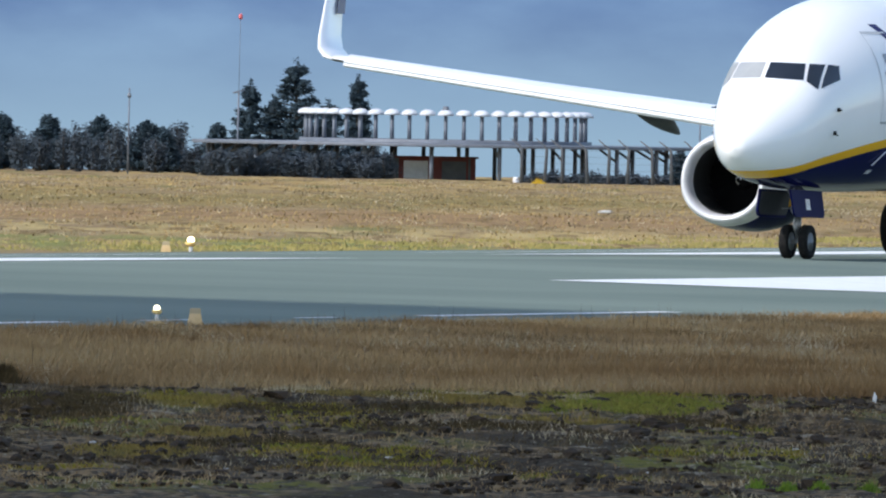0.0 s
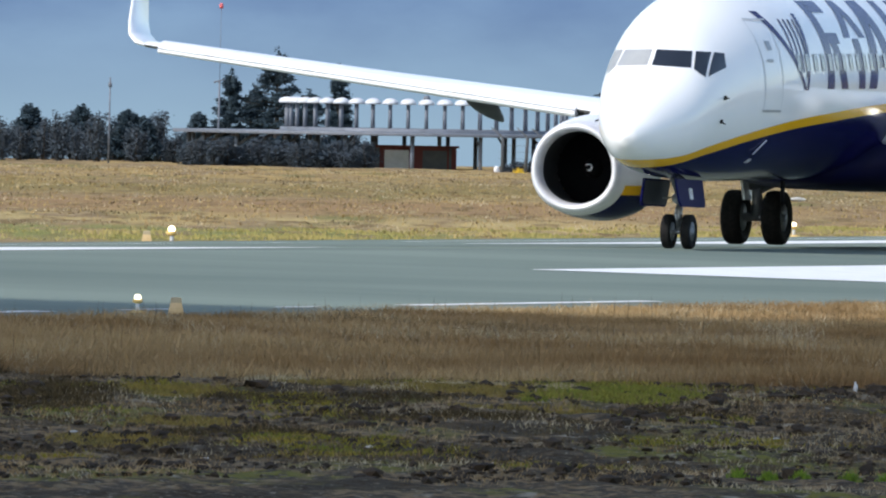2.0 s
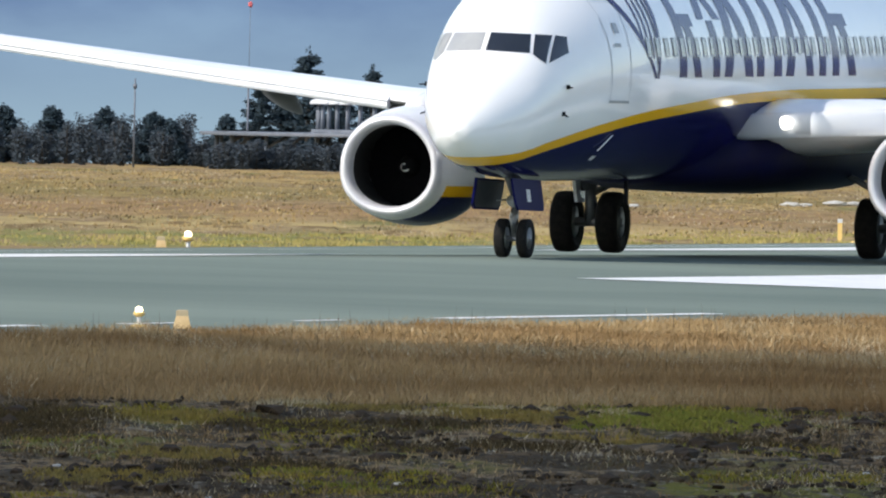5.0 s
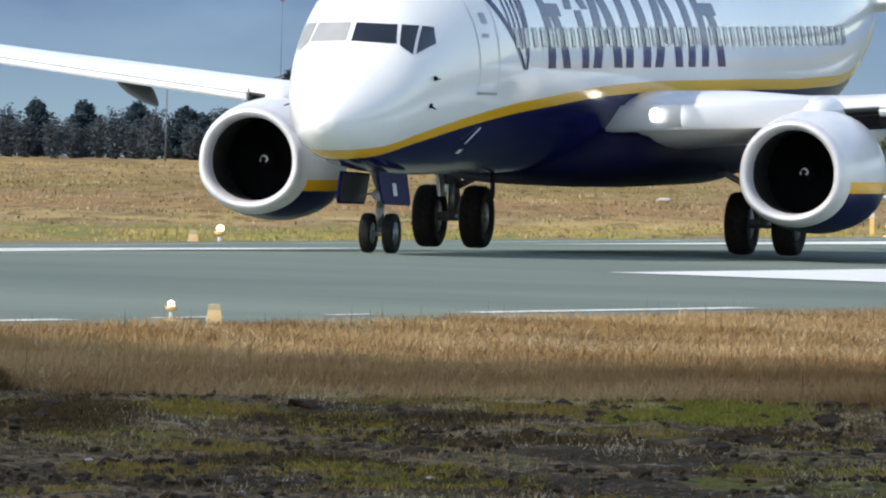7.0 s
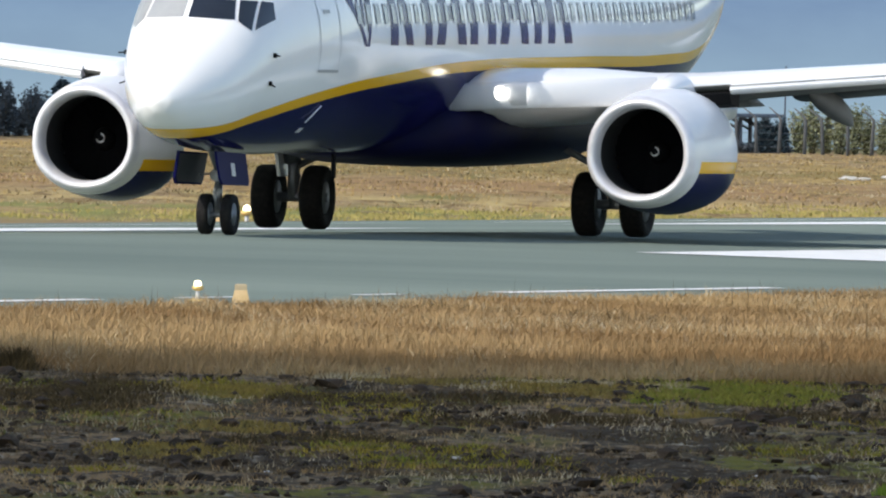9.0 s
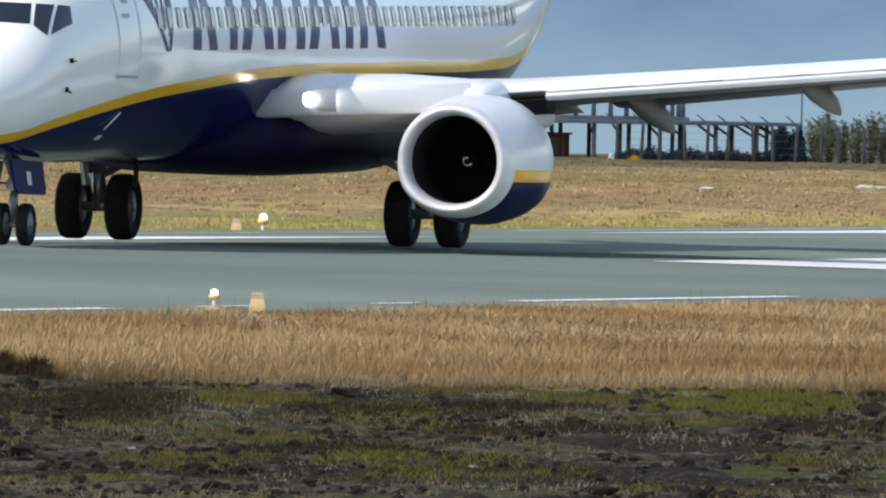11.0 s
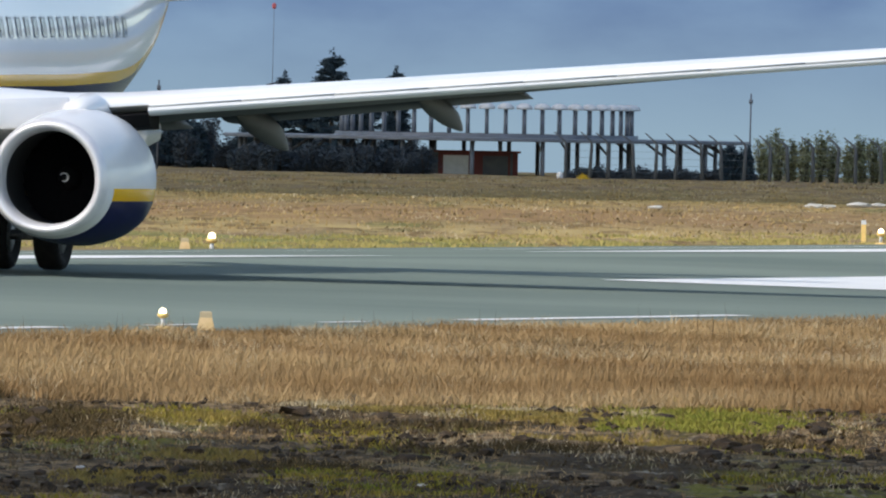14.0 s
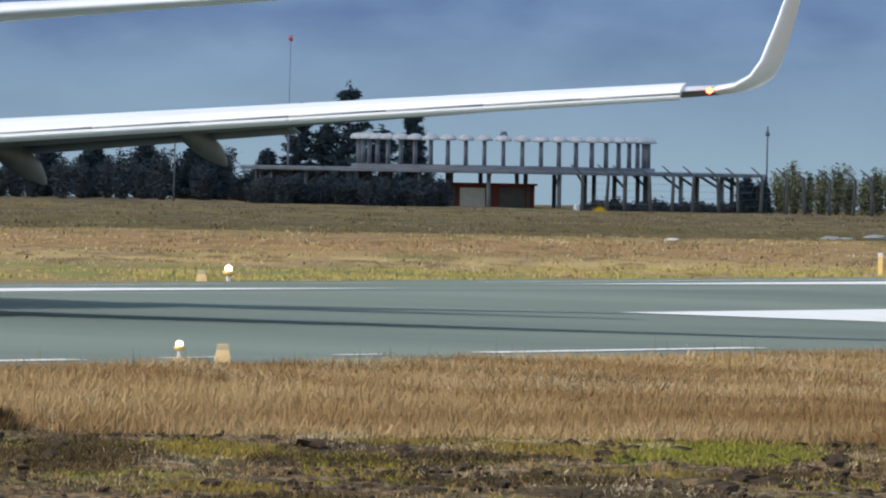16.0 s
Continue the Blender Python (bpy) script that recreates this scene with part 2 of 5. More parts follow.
    c = blend(times(peat, noise_at(1.0, (0.6, 0.16, 1), 0.25, 0.42)), c, blend(noise_at(5.0, (1, 0.4, 1), 0.44, 0.60, 8), earth.outputs[0], (0.055, 0.038, 0.022)))
    c = blend(times(peat, noise_at(1.0, (0.22, 0.14, 1), 0.53, 0.60)), c, (0.048, 0.031, 0.014))
    c = blend(times(peat, noise_at(1.0, (0.35, 0.10, 1), 0.52, 0.60)), c, (0.15, 0.135, 0.022))
    c = blend(times(peat, noise_at(1.6, (1.2, 0.3, 1), 0.62, 0.70)), c, (0.30, 0.26, 0.19))
    c = blend(times(peat, noise_at(4.5, (1, 0.35, 1), 0.47, 0.60, 8)), c, (0.058, 0.043, 0.026))
    c = blend(times(peat, noise_at(9.0, (1, 0.35, 1), 0.60, 0.70, 8)), c, (0.26, 0.21, 0.14))
    nt.links.new(c, b.inputs["Base Color"])
    rough = nt.nodes.new("ShaderNodeBump")
    rough.inputs["Strength"].default_value, rough.inputs["Distance"].default_value = 0.8, 0.12
    nt.links.new(noise_at(5.0, (1, 0.4, 1), 0.3, 0.7, 8), rough.inputs["Height"])
    nt.links.new(rough.outputs[0], b.inputs["Normal"])
    return m


LAND = land_material()
ASPHALT = material("asphalt", (0.182, 0.221, 0.186), 0.9, other=(0.128, 0.162, 0.140), scale=0.05, detail=8, bump=0.15, bump_scale=30, stretch=(1, 1, 1), spec=0.1)
MARK = material("runway_paint", (0.80, 0.80, 0.78), 0.6, other=(0.66, 0.66, 0.64), scale=1.5)


def steps(*runs):
    out = []
    for a, b, n in runs:
        out += [a + (b - a) * i / n for i in range(n)]
    return out + [runs[-1][1]]


def rough_lie(x, y):
    z = lie(x, y)
    if 200 < y < 338:
        k = min(1.0, (338 - y) / 12)
        z += k * (0.075 * noise.fractal((x * 0.8, y * 0.35, 0.0), 0.8, 2.0, 4) + 0.085 * noise.noise((x * 0.22, y * 0.16, 11.0)) + 0.025 * noise.noise((x * 3.1, y * 1.2, 5.0)))
    elif y < 396 or y > 640:
        z += 0.05 * noise.noise((x * 0.3, y * 0.1, 2.0))
    dx, dy = x - TRACK.x, y - TRACK.y
    p = dx * PORT.x + dy * PORT.y
    if -29 < p < 22.5:
        z -= 0.06
    return z


ground = grid_sheet("ground", steps((-2500, -200, 10), (-200, -14, 20), (-14, 16, 150), (16, 200, 20), (200, 2500, 10)),
                    steps((-400, -20, 6), (-20, 200, 20), (200, 345, 300), (345, 660, 160), (660, 1300, 60), (1300, 4600, 20)),
                    rough_lie, LAND, "Rough moorland with straw-coloured grass, moss and dark turned peat")


def strip(bm, run0, run1, port0, port1, up, n=24, m=6):
    """A flush patch that follows the runway's camber."""
    cut = [port0 + (port1 - port0) * i / m for i in range(m + 1)]
    if port0 < 0 < port1:
        cut = sorted(cut + [0.0])
    rows = [[bm.verts.new(along(run0 + (run1 - run0) * j / n, q, up)) for q in cut] for j in range(n + 1)]
    for a, b in zip(rows, rows[1:]):
        for i in range(len(cut) - 1):
            bm.faces.new((a[i], a[i + 1], b[i + 1], b[i]))
    return bm


runway = tagged(part("runway", strip(bmesh.new(), 460, -1500, -30.0, 23.0, 0.0, 90, 10), ASPHALT), "Grey asphalt runway with a cambered top and white paint", kind="structure")
MARKS = [(300, 95.5, 20.4, 20.8), (91, 87.5, 20.5, 20.68), (81.5, 79, 20.5, 20.7), (73.5, 57, 20.4, 20.8), (300, -72, -22.4, -22.0), (-78, -84, -22.3, -22.1), (-92, -1400, -22.4, -22.0),
         (17.65, -34, 8.5, 15.5), (17.65, -34, -15.5, -8.5), (-71, -125, 8.5, 15.5), (-71, -125, -15.5, -8.5)]
for r0, r1, p0, p1 in MARKS:
    tagged(part("runway_marking", strip(bmesh.new(), r0, r1, p0, p1, 0.012, 20, 2), MARK, runway), "worn white paint stripe")


# ---- the airliner ----
# origin on the ground under the nose wheels; x ahead, y to port, z up
NOSE, KEEL, SIT = 4.0, 1.25, 0.0074
# distance behind the nose tip; top, bottom over the keel line; half width
BODY = [(0.0, 1.02, 0.98, 0.02), (0.06, 1.18, 0.84, 0.17), (0.15, 1.28, 0.74, 0.27), (0.4, 1.50, 0.56, 0.46), (0.8, 1.78, 0.42, 0.68), (1.3, 2.10, 0.30, 0.90),
        (1.6, 2.32, 0.25, 1.01), (1.8, 2.50, 0.22, 1.07), (2.1, 2.75, 0.18, 1.155), (2.5, 3.02, 0.14, 1.25), (3.0, 3.28, 0.10, 1.35), (4.0, 3.64, 0.05, 1.545),
        (5.0, 3.86, 0.02, 1.70), (6.0, 3.97, 0.0, 1.80), (7.0, 4.01, 0.0, 1.86), (8.0, 4.01, 0.0, 1.88), (12.0, 4.01, 0.0, 1.88),
        (24.0, 4.01, 0.0, 1.88), (26.5, 4.01, 0.03, 1.88), (28.5, 4.01, 0.22, 1.86), (30.5, 4.0, 0.62, 1.74), (32.5, 3.97, 1.20, 1.48),
        (34.5, 3.90, 1.88, 1.08), (36.5, 3.78, 2.56, 0.62), (38.0, 3.62, 3.02, 0.28)]


def section(s):
    """Top, bottom and half width at a distance behind the tip, gliding through the stations."""
    for i in range(len(BODY) - 1):
        a, b = BODY[i], BODY[i + 1]
        if s <= b[0]:
            before, after = BODY[max(0, i - 1)], BODY[min(len(BODY) - 1, i + 2)]
            w = b[0] - a[0]
            k = (s - a[0]) / w
            out = []
            for j in (1, 2, 3):
                m0 = (b[j] - before[j]) / (b[0] - before[0]) * w if i else (b[j] - a[j])
                m1 = (after[j] - a[j]) / (after[0] - a[0]) * w
                out.append((2 * k ** 3 - 3 * k * k + 1) * a[j] + (k ** 3 - 2 * k * k + k) * m0 + (3 * k * k - 2 * k ** 3) * b[j] + (k ** 3 - k * k) * m1)
            return out
    return list(BODY[-1][1:])


def frame_at(x):
    top, low, half = section(NOSE - x)
    lift = KEEL - SIT * x
    return lift + (top + low) / 2 + 0.02 * (top - low), (top - low) / 2, half


def skin(x, turn, out=0.0):
    """A point of the body's skin: turn 0 is the port side, 90 the crown."""
    mid, tall, half = frame_at(x)
    c, s = math.cos(turn), math.sin(turn)
    return Vector((x, (half + out) * c, mid + (tall + out) * s))


def on_side(x, z, side=1, out=0.008):
    mid, tall, half = frame_at(x)
    v = max(-0.999, min(0.999, (z - mid) / tall))
    turn = math.asin(v)
    q = skin(x, turn, out)
    return Vector((q.x, q.y * side, q.z))


def on_nose(y, z, out=0.008):
    """Where a line from ahead first meets the skin at that width and height."""
    a, b = NOSE + 0.1, -6.0
    for _ in range(40):
        x = (a + b) / 2
        if NOSE - x <= 0:
            a = x
            continue
        mid, tall, half = frame_at(x)
        if (y / half) ** 2 + ((z - mid) / tall) ** 2 < 1:
            b = x
        else:
            a = x
    q = Vector((b, y, z))
    mid, tall, half = frame_at(b)
    nrm = Vector((0.8, y / half ** 2, (z - mid) / tall ** 2)).normalized()
    return q + nrm * out


def patch(place, corners, n=6, m=6):
    """A thin panel laid on a skin, from four corners in the skin's own measures."""
    bm = bmesh.new()
    (a, b, c, e) = corners
    vs = []
    for j in range(m + 1):
        row = []
        for i in range(n + 1):
            u, v = i / n, j / m
            p = [(1 - u) * (1 - v) * a[k] + u * (1 - v) * b[k] + u * v * c[k] + (1 - u) * v * e[k] for k in (0, 1)]
            row.append(bm.verts.new(place(*p)))
        vs.append(row)
    for j in range(m):
        for i in range(n):
            bm.faces.new((vs[j][i], vs[j][i + 1], vs[j + 1][i + 1], vs[j + 1][i]))
    return bm


def border(place, pts, width, mat, name, parent, label=""):
    """A narrow outline laid on a skin round a polygon."""
    cx, cy = sum(p[0] for p in pts) / len(pts), sum(p[1] for p in pts) / len(pts)
    bm = bmesh.new()
    fine = []
    for p, q in zip(pts, pts[1:] + pts[:1]):
        fine += [(p[0] + (q[0] - p[0]) * i / 6, p[1] + (q[1] - p[1]) * i / 6) for i in range(6)]
    outer = [bm.verts.new(place(*p)) for p in fine]
    inner = []
    for p in fine:
        v = Vector((cx - p[0], cy - p[1]))
        v = v.normalized() * width * 1.3
        inner.append(bm.verts.new(place(p[0] + v.x, p[1] + v.y)))
    n = len(fine)
    for i in range(n):
        j = (i + 1) % n
        bm.faces.new((outer[i], outer[j], inner[j], inner[i]))
    return part(name, bm, mat, parent, label)


def airfoil(x, y, z, chord, thick, tilt=0.0, n=14, lean=(0, 1), low=0.75):
    """A wing section's ring, from its leading edge."""
    pts = []
    for k in range(2 * n):
        if k < n:
            u = 0.5 * (1 + math.cos(math.pi * k / n))
            sgn = 1.0
        else:
            u = 0.5 * (1 - math.cos(math.pi * (k - n) / n))
            sgn = -low
        h = 5 * (0.2969 * math.sqrt(u) - 0.126 * u - 0.3516 * u * u + 0.2843 * u ** 3 - 0.1015 * u ** 4) * thick
        w = sgn * h
        zz = w - tilt * (u - 0.25) * chord
        pts.append((x - u * chord, y + zz * lean[0], z + zz * lean[1]))
    return pts


def wing_le(y):
    """Leading edge by span: distance ahead, height."""
    if y < 5.0:
        return -9.6 - (y - 1.6) * 0.66, 2.38 + (y - 1.6) * 0.060
    return -11.85 - (y - 5.0) * 0.56, 2.585 + (y - 5.0) * 0.100


def wing_chord(y):
    return 7.8 - (y - 1.6) * 0.62 if y < 5.8 else 5.2 - (y - 5.8) * 0.318


FANS = []


def build_airliner():
    plane = tagged(new("airliner"), "White and navy jet airliner with yellow stripe taxiing on the runway", "airplane")
    plane.empty_display_size = 1.0
    stations = sorted(set([b[0] for b in BODY] + [0.02, 0.1, 0.25, 0.6, 1.05, 1.55, 1.95, 2.3, 2.75, 3.5, 4.5, 5.5] + [8 + i for i in range(0, 30)]))
    body = part("fuselage", rings([[skin(NOSE - s, 2 * math.pi * i / 56) for i in range(56)] for s in stations]), LIVERY, plane,
                "white body over a navy belly, parted by a yellow band")
    # flight deck windows
    for side in (1, -1):
        for cs in ([(0.045, 3.63), (0.76, 3.60), (0.69, 3.93), (0.045, 3.95)],
                   [(0.81, 3.58), (1.01, 3.42), (0.965, 3.92), (0.745, 3.93)],
                   [(1.045, 3.43), (1.215, 3.62), (1.13, 3.90), (1.00, 3.92)]):
            part("cockpit_window", patch(lambda a, b: on_nose(a * side, b), cs), GLASS if side > 0 else BLIND, body, "dark cockpit window pane" if side > 0 else "window pane with a pale sun blind")
    # cabin windows
    def cabin_window(x, side):
        cs = [(x - 0.125, 3.56 - SIT * x), (x + 0.125, 3.56 - SIT * x), (x + 0.125, 3.90 - SIT * x), (x - 0.125, 3.90 - SIT * x)]
        w = part("cabin_window", patch(lambda a, b: on_side(a, b, side, 0.010), cs, 2, 4), PANE, body)
        border(lambda a, b: on_side(a, b, side, 0.014), cs, 0.03, TRIM, "window_rim", w)
    for side in (1, -1):
        for i in range(46):
            x = -2.2 - i * 0.508
            if not -15.1 < x < -14.6:
                cabin_window(x, side)
    # doors
    for side in (1, -1):
        cs = [(-0.38, 2.77), (-1.26, 2.77), (-1.26, 4.60), (-0.38, 4.60)]
        d = border(lambda a, b: on_side(a, b, side, 0.012), cs, 0.025, TRIM, "cabin_door", body, "outlined passenger door")
        part("door_window", patch(lambda a, b: on_side(a, b, side, 0.012), [(-0.72, 3.98), (-0.92, 3.98), (-0.92, 4.16), (-0.72, 4.16)], 2, 2), PANE, d)
        part("door_handle", patch(lambda a, b: on_side(a, b, side, 0.014), [(-0.60, 3.74), (-0.86, 3.74), (-0.86, 3.80), (-0.60, 3.80)], 2, 2), GREY, d)
        part("door_sill", patch(lambda a, b: on_side(a, b, side, 0.016), [(-0.36, 2.755), (-1.28, 2.755), (-1.28, 2.80), (-0.36, 2.80)], 4, 2), GREY, d, "grey door sill")
    # the name as plain slanting bars, and the emblem as plain strokes
    for side in (1, -1):
        for x0, x1, lean, z0, z1 in ((-3.98, -4.48, 0.0, 3.2, 4.95), (-5.02, -5.50, 0.45, 3.2, 4.1), (-6.28, -6.74, 0.0, 3.2, 4.2), (-5.72, -6.18, -0.55, 4.22, 4.95), (-6.84, -7.30, 0.55, 4.22, 4.95),
                                     (-7.05, -7.60, -0.62, 3.2, 4.95), (-8.52, -9.08, 0.62, 3.2, 4.95), (-9.32, -9.82, 0.0, 3.2, 4.95), (-10.52, -11.06, 0.0, 3.2, 4.95),
                                     (-11.35, -11.90, -0.62, 3.2, 4.95), (-12.82, -13.32, 0.62, 3.2, 4.95), (-13.70, -14.18, 0.0, 3.2, 4.95),
                                     (-14.65, -15.13, 0.0, 3.2, 4.95), (-15.82, -16.34, 0.45, 3.2, 4.1)):
            part("lettering_bar", patch(lambda a, b: on_side(a, b, side, 0.006), [(x0, z0 - SIT * x0), (x1, z0 - SIT * x0), (x1 + lean, z1 - SIT * x0), (x0 + lean, z1 - SIT * x0)], 2, 10), LETTER, body, "slanting navy bar")
        for x0, x1, z0, z1 in ((-4.48, -5.30, 4.1, 4.32), (-15.13, -16.1, 4.1, 4.32), (-4.48, -5.35, 4.72, 4.95), (-15.13, -16.15, 4.72, 4.95), (-7.75, -8.35, 3.62, 3.86), (-12.05, -12.65, 3.62, 3.86)):
            part("lettering_bar", patch(lambda a, b: on_side(a, b, side, 0.005), [(x0, z0 - SIT * x0), (x1, z0 - SIT * x0), (x1, z1 - SIT * x0), (x0, z1 - SIT * x0)], 4, 3), LETTER, body, "navy cross bar")
        part("emblem", patch(lambda a, b: on_side(a, b, side, 0.006), [(-2.5, 3.2), (-2.62, 3.2), (-1.2, 4.75), (-0.9, 4.75)], 2, 10), LETTER, body, "navy curved emblem stroke")
        part("emblem", patch(lambda a, b: on_side(a, b, side, 0.006), [(-2.62, 3.2), (-2.72, 3.2), (-3.1, 4.72), (-2.9, 4.72)], 2, 10), LETTER, body, "navy emblem stroke")
        for k in range(4):
            part("emblem", patch(lambda a, b: on_side(a, b, side, 0.006), [(-1.95 - k * 0.22, 3.75 - 0.1 * k), (-2.02 - k * 0.22, 3.75 - 0.1 * k), (-2.0 - k * 0.26, 4.6), (-1.9 - k * 0.26, 4.6)], 1, 8), LETTER, body, "thin navy emblem stroke")
    # probes and small fittings
    for x, z in ((1.42, 2.55), (1.34, 3.02)):
        for side in (1, -1):
            bm = tube(bmesh.new(), on_side(x, z, side, -0.02), on_side(x + 0.1, z - 0.02, side, 0.14), 0.022, 0.012, 6)
            part("probe", box(bm, x - 0.05, x + 0.05, on_side(x, z, side).y - 0.02, on_side(x, z, side).y + 0.02, z - 0.04, z + 0.04), DARK, body, "small dark air probe")
    for x, y, h in ((-7.0, 0.1, 0.36), (-11.6, 0.3, 0.10), (-14.0, -0.3, 0.14)):
        z = KEEL - SIT * x
        bm = bmesh.new()
        box(bm, x - 0.22, x, y - 0.015, y + 0.015, z - h, z + 0.06)
        part("blade_antenna", bm, DARK, body, "small belly antenna blade")
    for side in (1, -1):
        part("drain_mast", tube(bmesh.new(), on_side(-1.15, 2.20, side, 0.02), on_side(-0.85, 1.94, side, 0.05), 0.014, 0.012, 6), WHITE, body, "thin white drain mast")
        part("hatch_mark", patch(lambda a, b: on_side(a, b, side, 0.008), [(-1.0, 1.74), (-1.22, 1.74), (-1.22, 1.82), (-1.0, 1.82)], 2, 2), WHITE, body, "small white hatch mark")
    # wing box fairing
    loops = []
    for x, w, lo, hi in ((-8.2, 0.7, 1.32, 1.6), (-9.0, 1.5, 1.20, 2.1), (-10.4, 2.05, 1.10, 2.6), (-13, 2.2, 1.04, 2.75), (-17, 2.2, 1.06, 2.7), (-19.5, 1.8, 1.2, 2.4), (-21.5, 0.8, 1.4, 1.9)):
        ring = []
        for i in range(28):
            t = 2 * math.pi * i / 28
            c, s = math.cos(t), math.sin(t)
            ring.append((x, w * math.copysign(abs(c) ** 0.6, c), (lo + hi) / 2 - SIT * x + (hi - lo) / 2 * math.copysign(abs(s) ** 0.7, s)))
        loops.append(ring)
    part("wing_fairing", rings(loops), BELLY, plane, "dark navy bulged wing root fairing")

    for side, word in ((1, "port"), (-1, "starboard")):
        def flip(bm):
            if side < 0:
                for v in bm.verts:
                    v.co.y = -v.co.y
            return bm
        ys = [1.5, 2.2, 3.2, 4.2, 5.0, 5.8, 7.0, 9.0, 11.0, 13.0, 15.0, 16.2, 16.95]
        loops = []
        for y in ys:
            x, z = wing_le(y)
            ch = wing_chord(y)
            loops.append(airfoil(x, y, z, ch, 0.102 * ch * (1.0 if y > 4 else 1.25), 0.02, low=0.75 if y > 4.5 else 1.15))
        wing = part("wing", flip(rings(loops)), WING, plane, "pale grey-white swept wing, its grey underside darkened for shade")
        # downward faces get the grey that has shade mixed in
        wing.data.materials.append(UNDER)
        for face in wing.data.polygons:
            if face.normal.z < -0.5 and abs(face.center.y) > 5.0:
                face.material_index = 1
        # winglet blended up from the tip
        loops = []
        for k, (y, up, back, ch) in enumerate(((16.95, 0.0, 0.0, 1.70), (17.22, 0.06, 0.2, 1.62), (17.42, 0.22, 0.44, 1.52), (17.52, 0.48, 0.74, 1.38), (17.61, 1.05, 1.26, 1.14), (17.70, 1.78, 1.88, 0.88), (17.78, 2.42, 2.46, 0.62))):
            x, z = wing_le(16.95)
            a = min(1.0, k / 3.0) * 1.28
            loops.append(airfoil(x - back, y, z + up, ch, 0.10 * ch, 0.0, lean=(-math.sin(a), math.cos(a))))
        wl = part("winglet", flip(rings(loops)), WHITE, wing, "white upturned winglet")
        cs = [((wing_le(16.95)[0] - 1.75), 0.95), ((wing_le(16.95)[0] - 2.25), 0.95), ((wing_le(16.95)[0] - 2.72), 1.85), ((wing_le(16.95)[0] - 2.35), 1.85)]
        bm = patch(lambda a, b: Vector((a, 17.53 + (b - 0.5) * 0.15 - 0.10, wing_le(16.95)[1] + b)), cs, 1, 6)
        part("lettering_bar", flip(bm), LETTER, wl, "small navy bar on the winglet")
        # leading edge slats, drooped
        for y0, y1 in ((5.76, 8.4), (8.404, 11.1), (11.104, 13.8), (13.804, 16.52)):
            loops = []
            for y in (y0, (y0 + y1) / 2, y1):
                x, z = wing_le(y)
                ch = 0.20 * wing_chord(y) + 0.1
                loops.append([(x + 0.20 - u * ch, y, z - 0.07 + h * (0.36 + 0.06 * wing_chord(y))) for u, h in
                              ((0, 0.0), (0.03, 0.10), (0.12, 0.20), (0.35, 0.32), (0.7, 0.42), (1.0, 0.46), (0.98, 0.43), (0.6, 0.28), (0.3, 0.05), (0.22, -0.12), (0.1, -0.10), (0.02, -0.05))])
            slat = part("slat", flip(rings(loops)), WHITE, wing, "white drooped leading edge slat", False)
            # a thin grey tube stands in for the slat's shadow line
            ends = [Vector(loop[1]) for loop in loops]
            bm = bmesh.new()
            for a, b in zip(ends, ends[1:]):
                tube(bm, a, b, 0.016, n=6)
            part("slat_shadow_line", flip(bm), GREY, slat, "thin grey strip standing for the slat's shadow line")
        # solid dark block as shade in the gap by the engine, where slats stop
        loops = []
        for y in (5.2, 5.74):
            x, z = wing_le(y)
            loops.append([(x + 0.10 - u, y, z + h) for u, h in ((0.0, -0.12), (0.25, -0.08), (0.7, -0.08), (0.7, -0.36), (0.15, -0.32))])
        part("slat_gap_shade", flip(rings(loops)), DARK, wing, "near-black block standing for shade in the slat gap", False)
        # krueger flap bright inboard section
        loops = []
        for y in (1.5, 3.0, 4.6):
            x, z = wing_le(y)
            loops.append([(x + 0.06 + 0.10 * math.cos(t) - 0.02, y, z - 0.02 + 0.24 * math.sin(t)) for t in (2 * math.pi * i / 16 for i in range(16))])
        part("inboard_leading_edge", flip(rings(loops)), WHITE, wing, "rounded pale inboard leading edge")
        # trailing flaps a little down
        for y0, y1 in ((2.0, 4.9), (5.7, 10.3)):
            loops = []
            for y in (y0, y1):
                x, z = wing_le(y)
                ch = wing_chord(y)
                loops.append(airfoil(x - ch * 0.86, y, z - 0.085 - 0.015 * ch, 0.24 * ch, 0.03 * ch, 0.10, 8))
            part("flap", flip(rings(loops)), UNDER, wing, "grey lowered trailing edge flap, darkened for shade")
        # flap track fairings
        for y, size in ((6.5, 1.0), (9.2, 0.86)):
            x, z = wing_le(y)
            ch = wing_chord(y)
            x0 = x - ch * 0.42
            loops = []
            for u, w, h, dz in ((0, 0.02, 0.03, -0.20), (0.12, 0.13, 0.16, -0.24), (0.35, 0.19, 0.27, -0.33), (0.6, 0.19, 0.30, -0.44), (0.8, 0.14, 0.24, -0.56), (0.95, 0.06, 0.12, -0.70), (1.0, 0.02, 0.03, -0.76)):
                loops.append([(x0 - u * 3.2 * size, y + 0.85 * w * size * math.cos(t), z + dz * size * 0.95 + 0.75 * h * size * math.sin(t)) for t in (2 * math.pi * i / 14 for i in range(14))])
            part("flap_fairing", flip(rings(loops)), UNDER, wing, "grey canoe-shaped flap track fairing, darkened for shade")
        if side > 0:
            x, z = wing_le(16.9)
            part("navigation_light", rings([[(x + 0.05 - 0.04 * k, 16.86 + 0.05 * k, z)] * 1 + [(x + 0.06, 16.91 + 0.05 * math.cos(t), z + 0.05 * math.sin(t)) for t in (2 * math.pi * i / 9 for i in range(9))] for k in (0, 2)]), RED_LIGHT, wing, "small lit red tip light")

        # engine
        E = Matrix.Translation((-9.22, side * 4.90, 1.50))
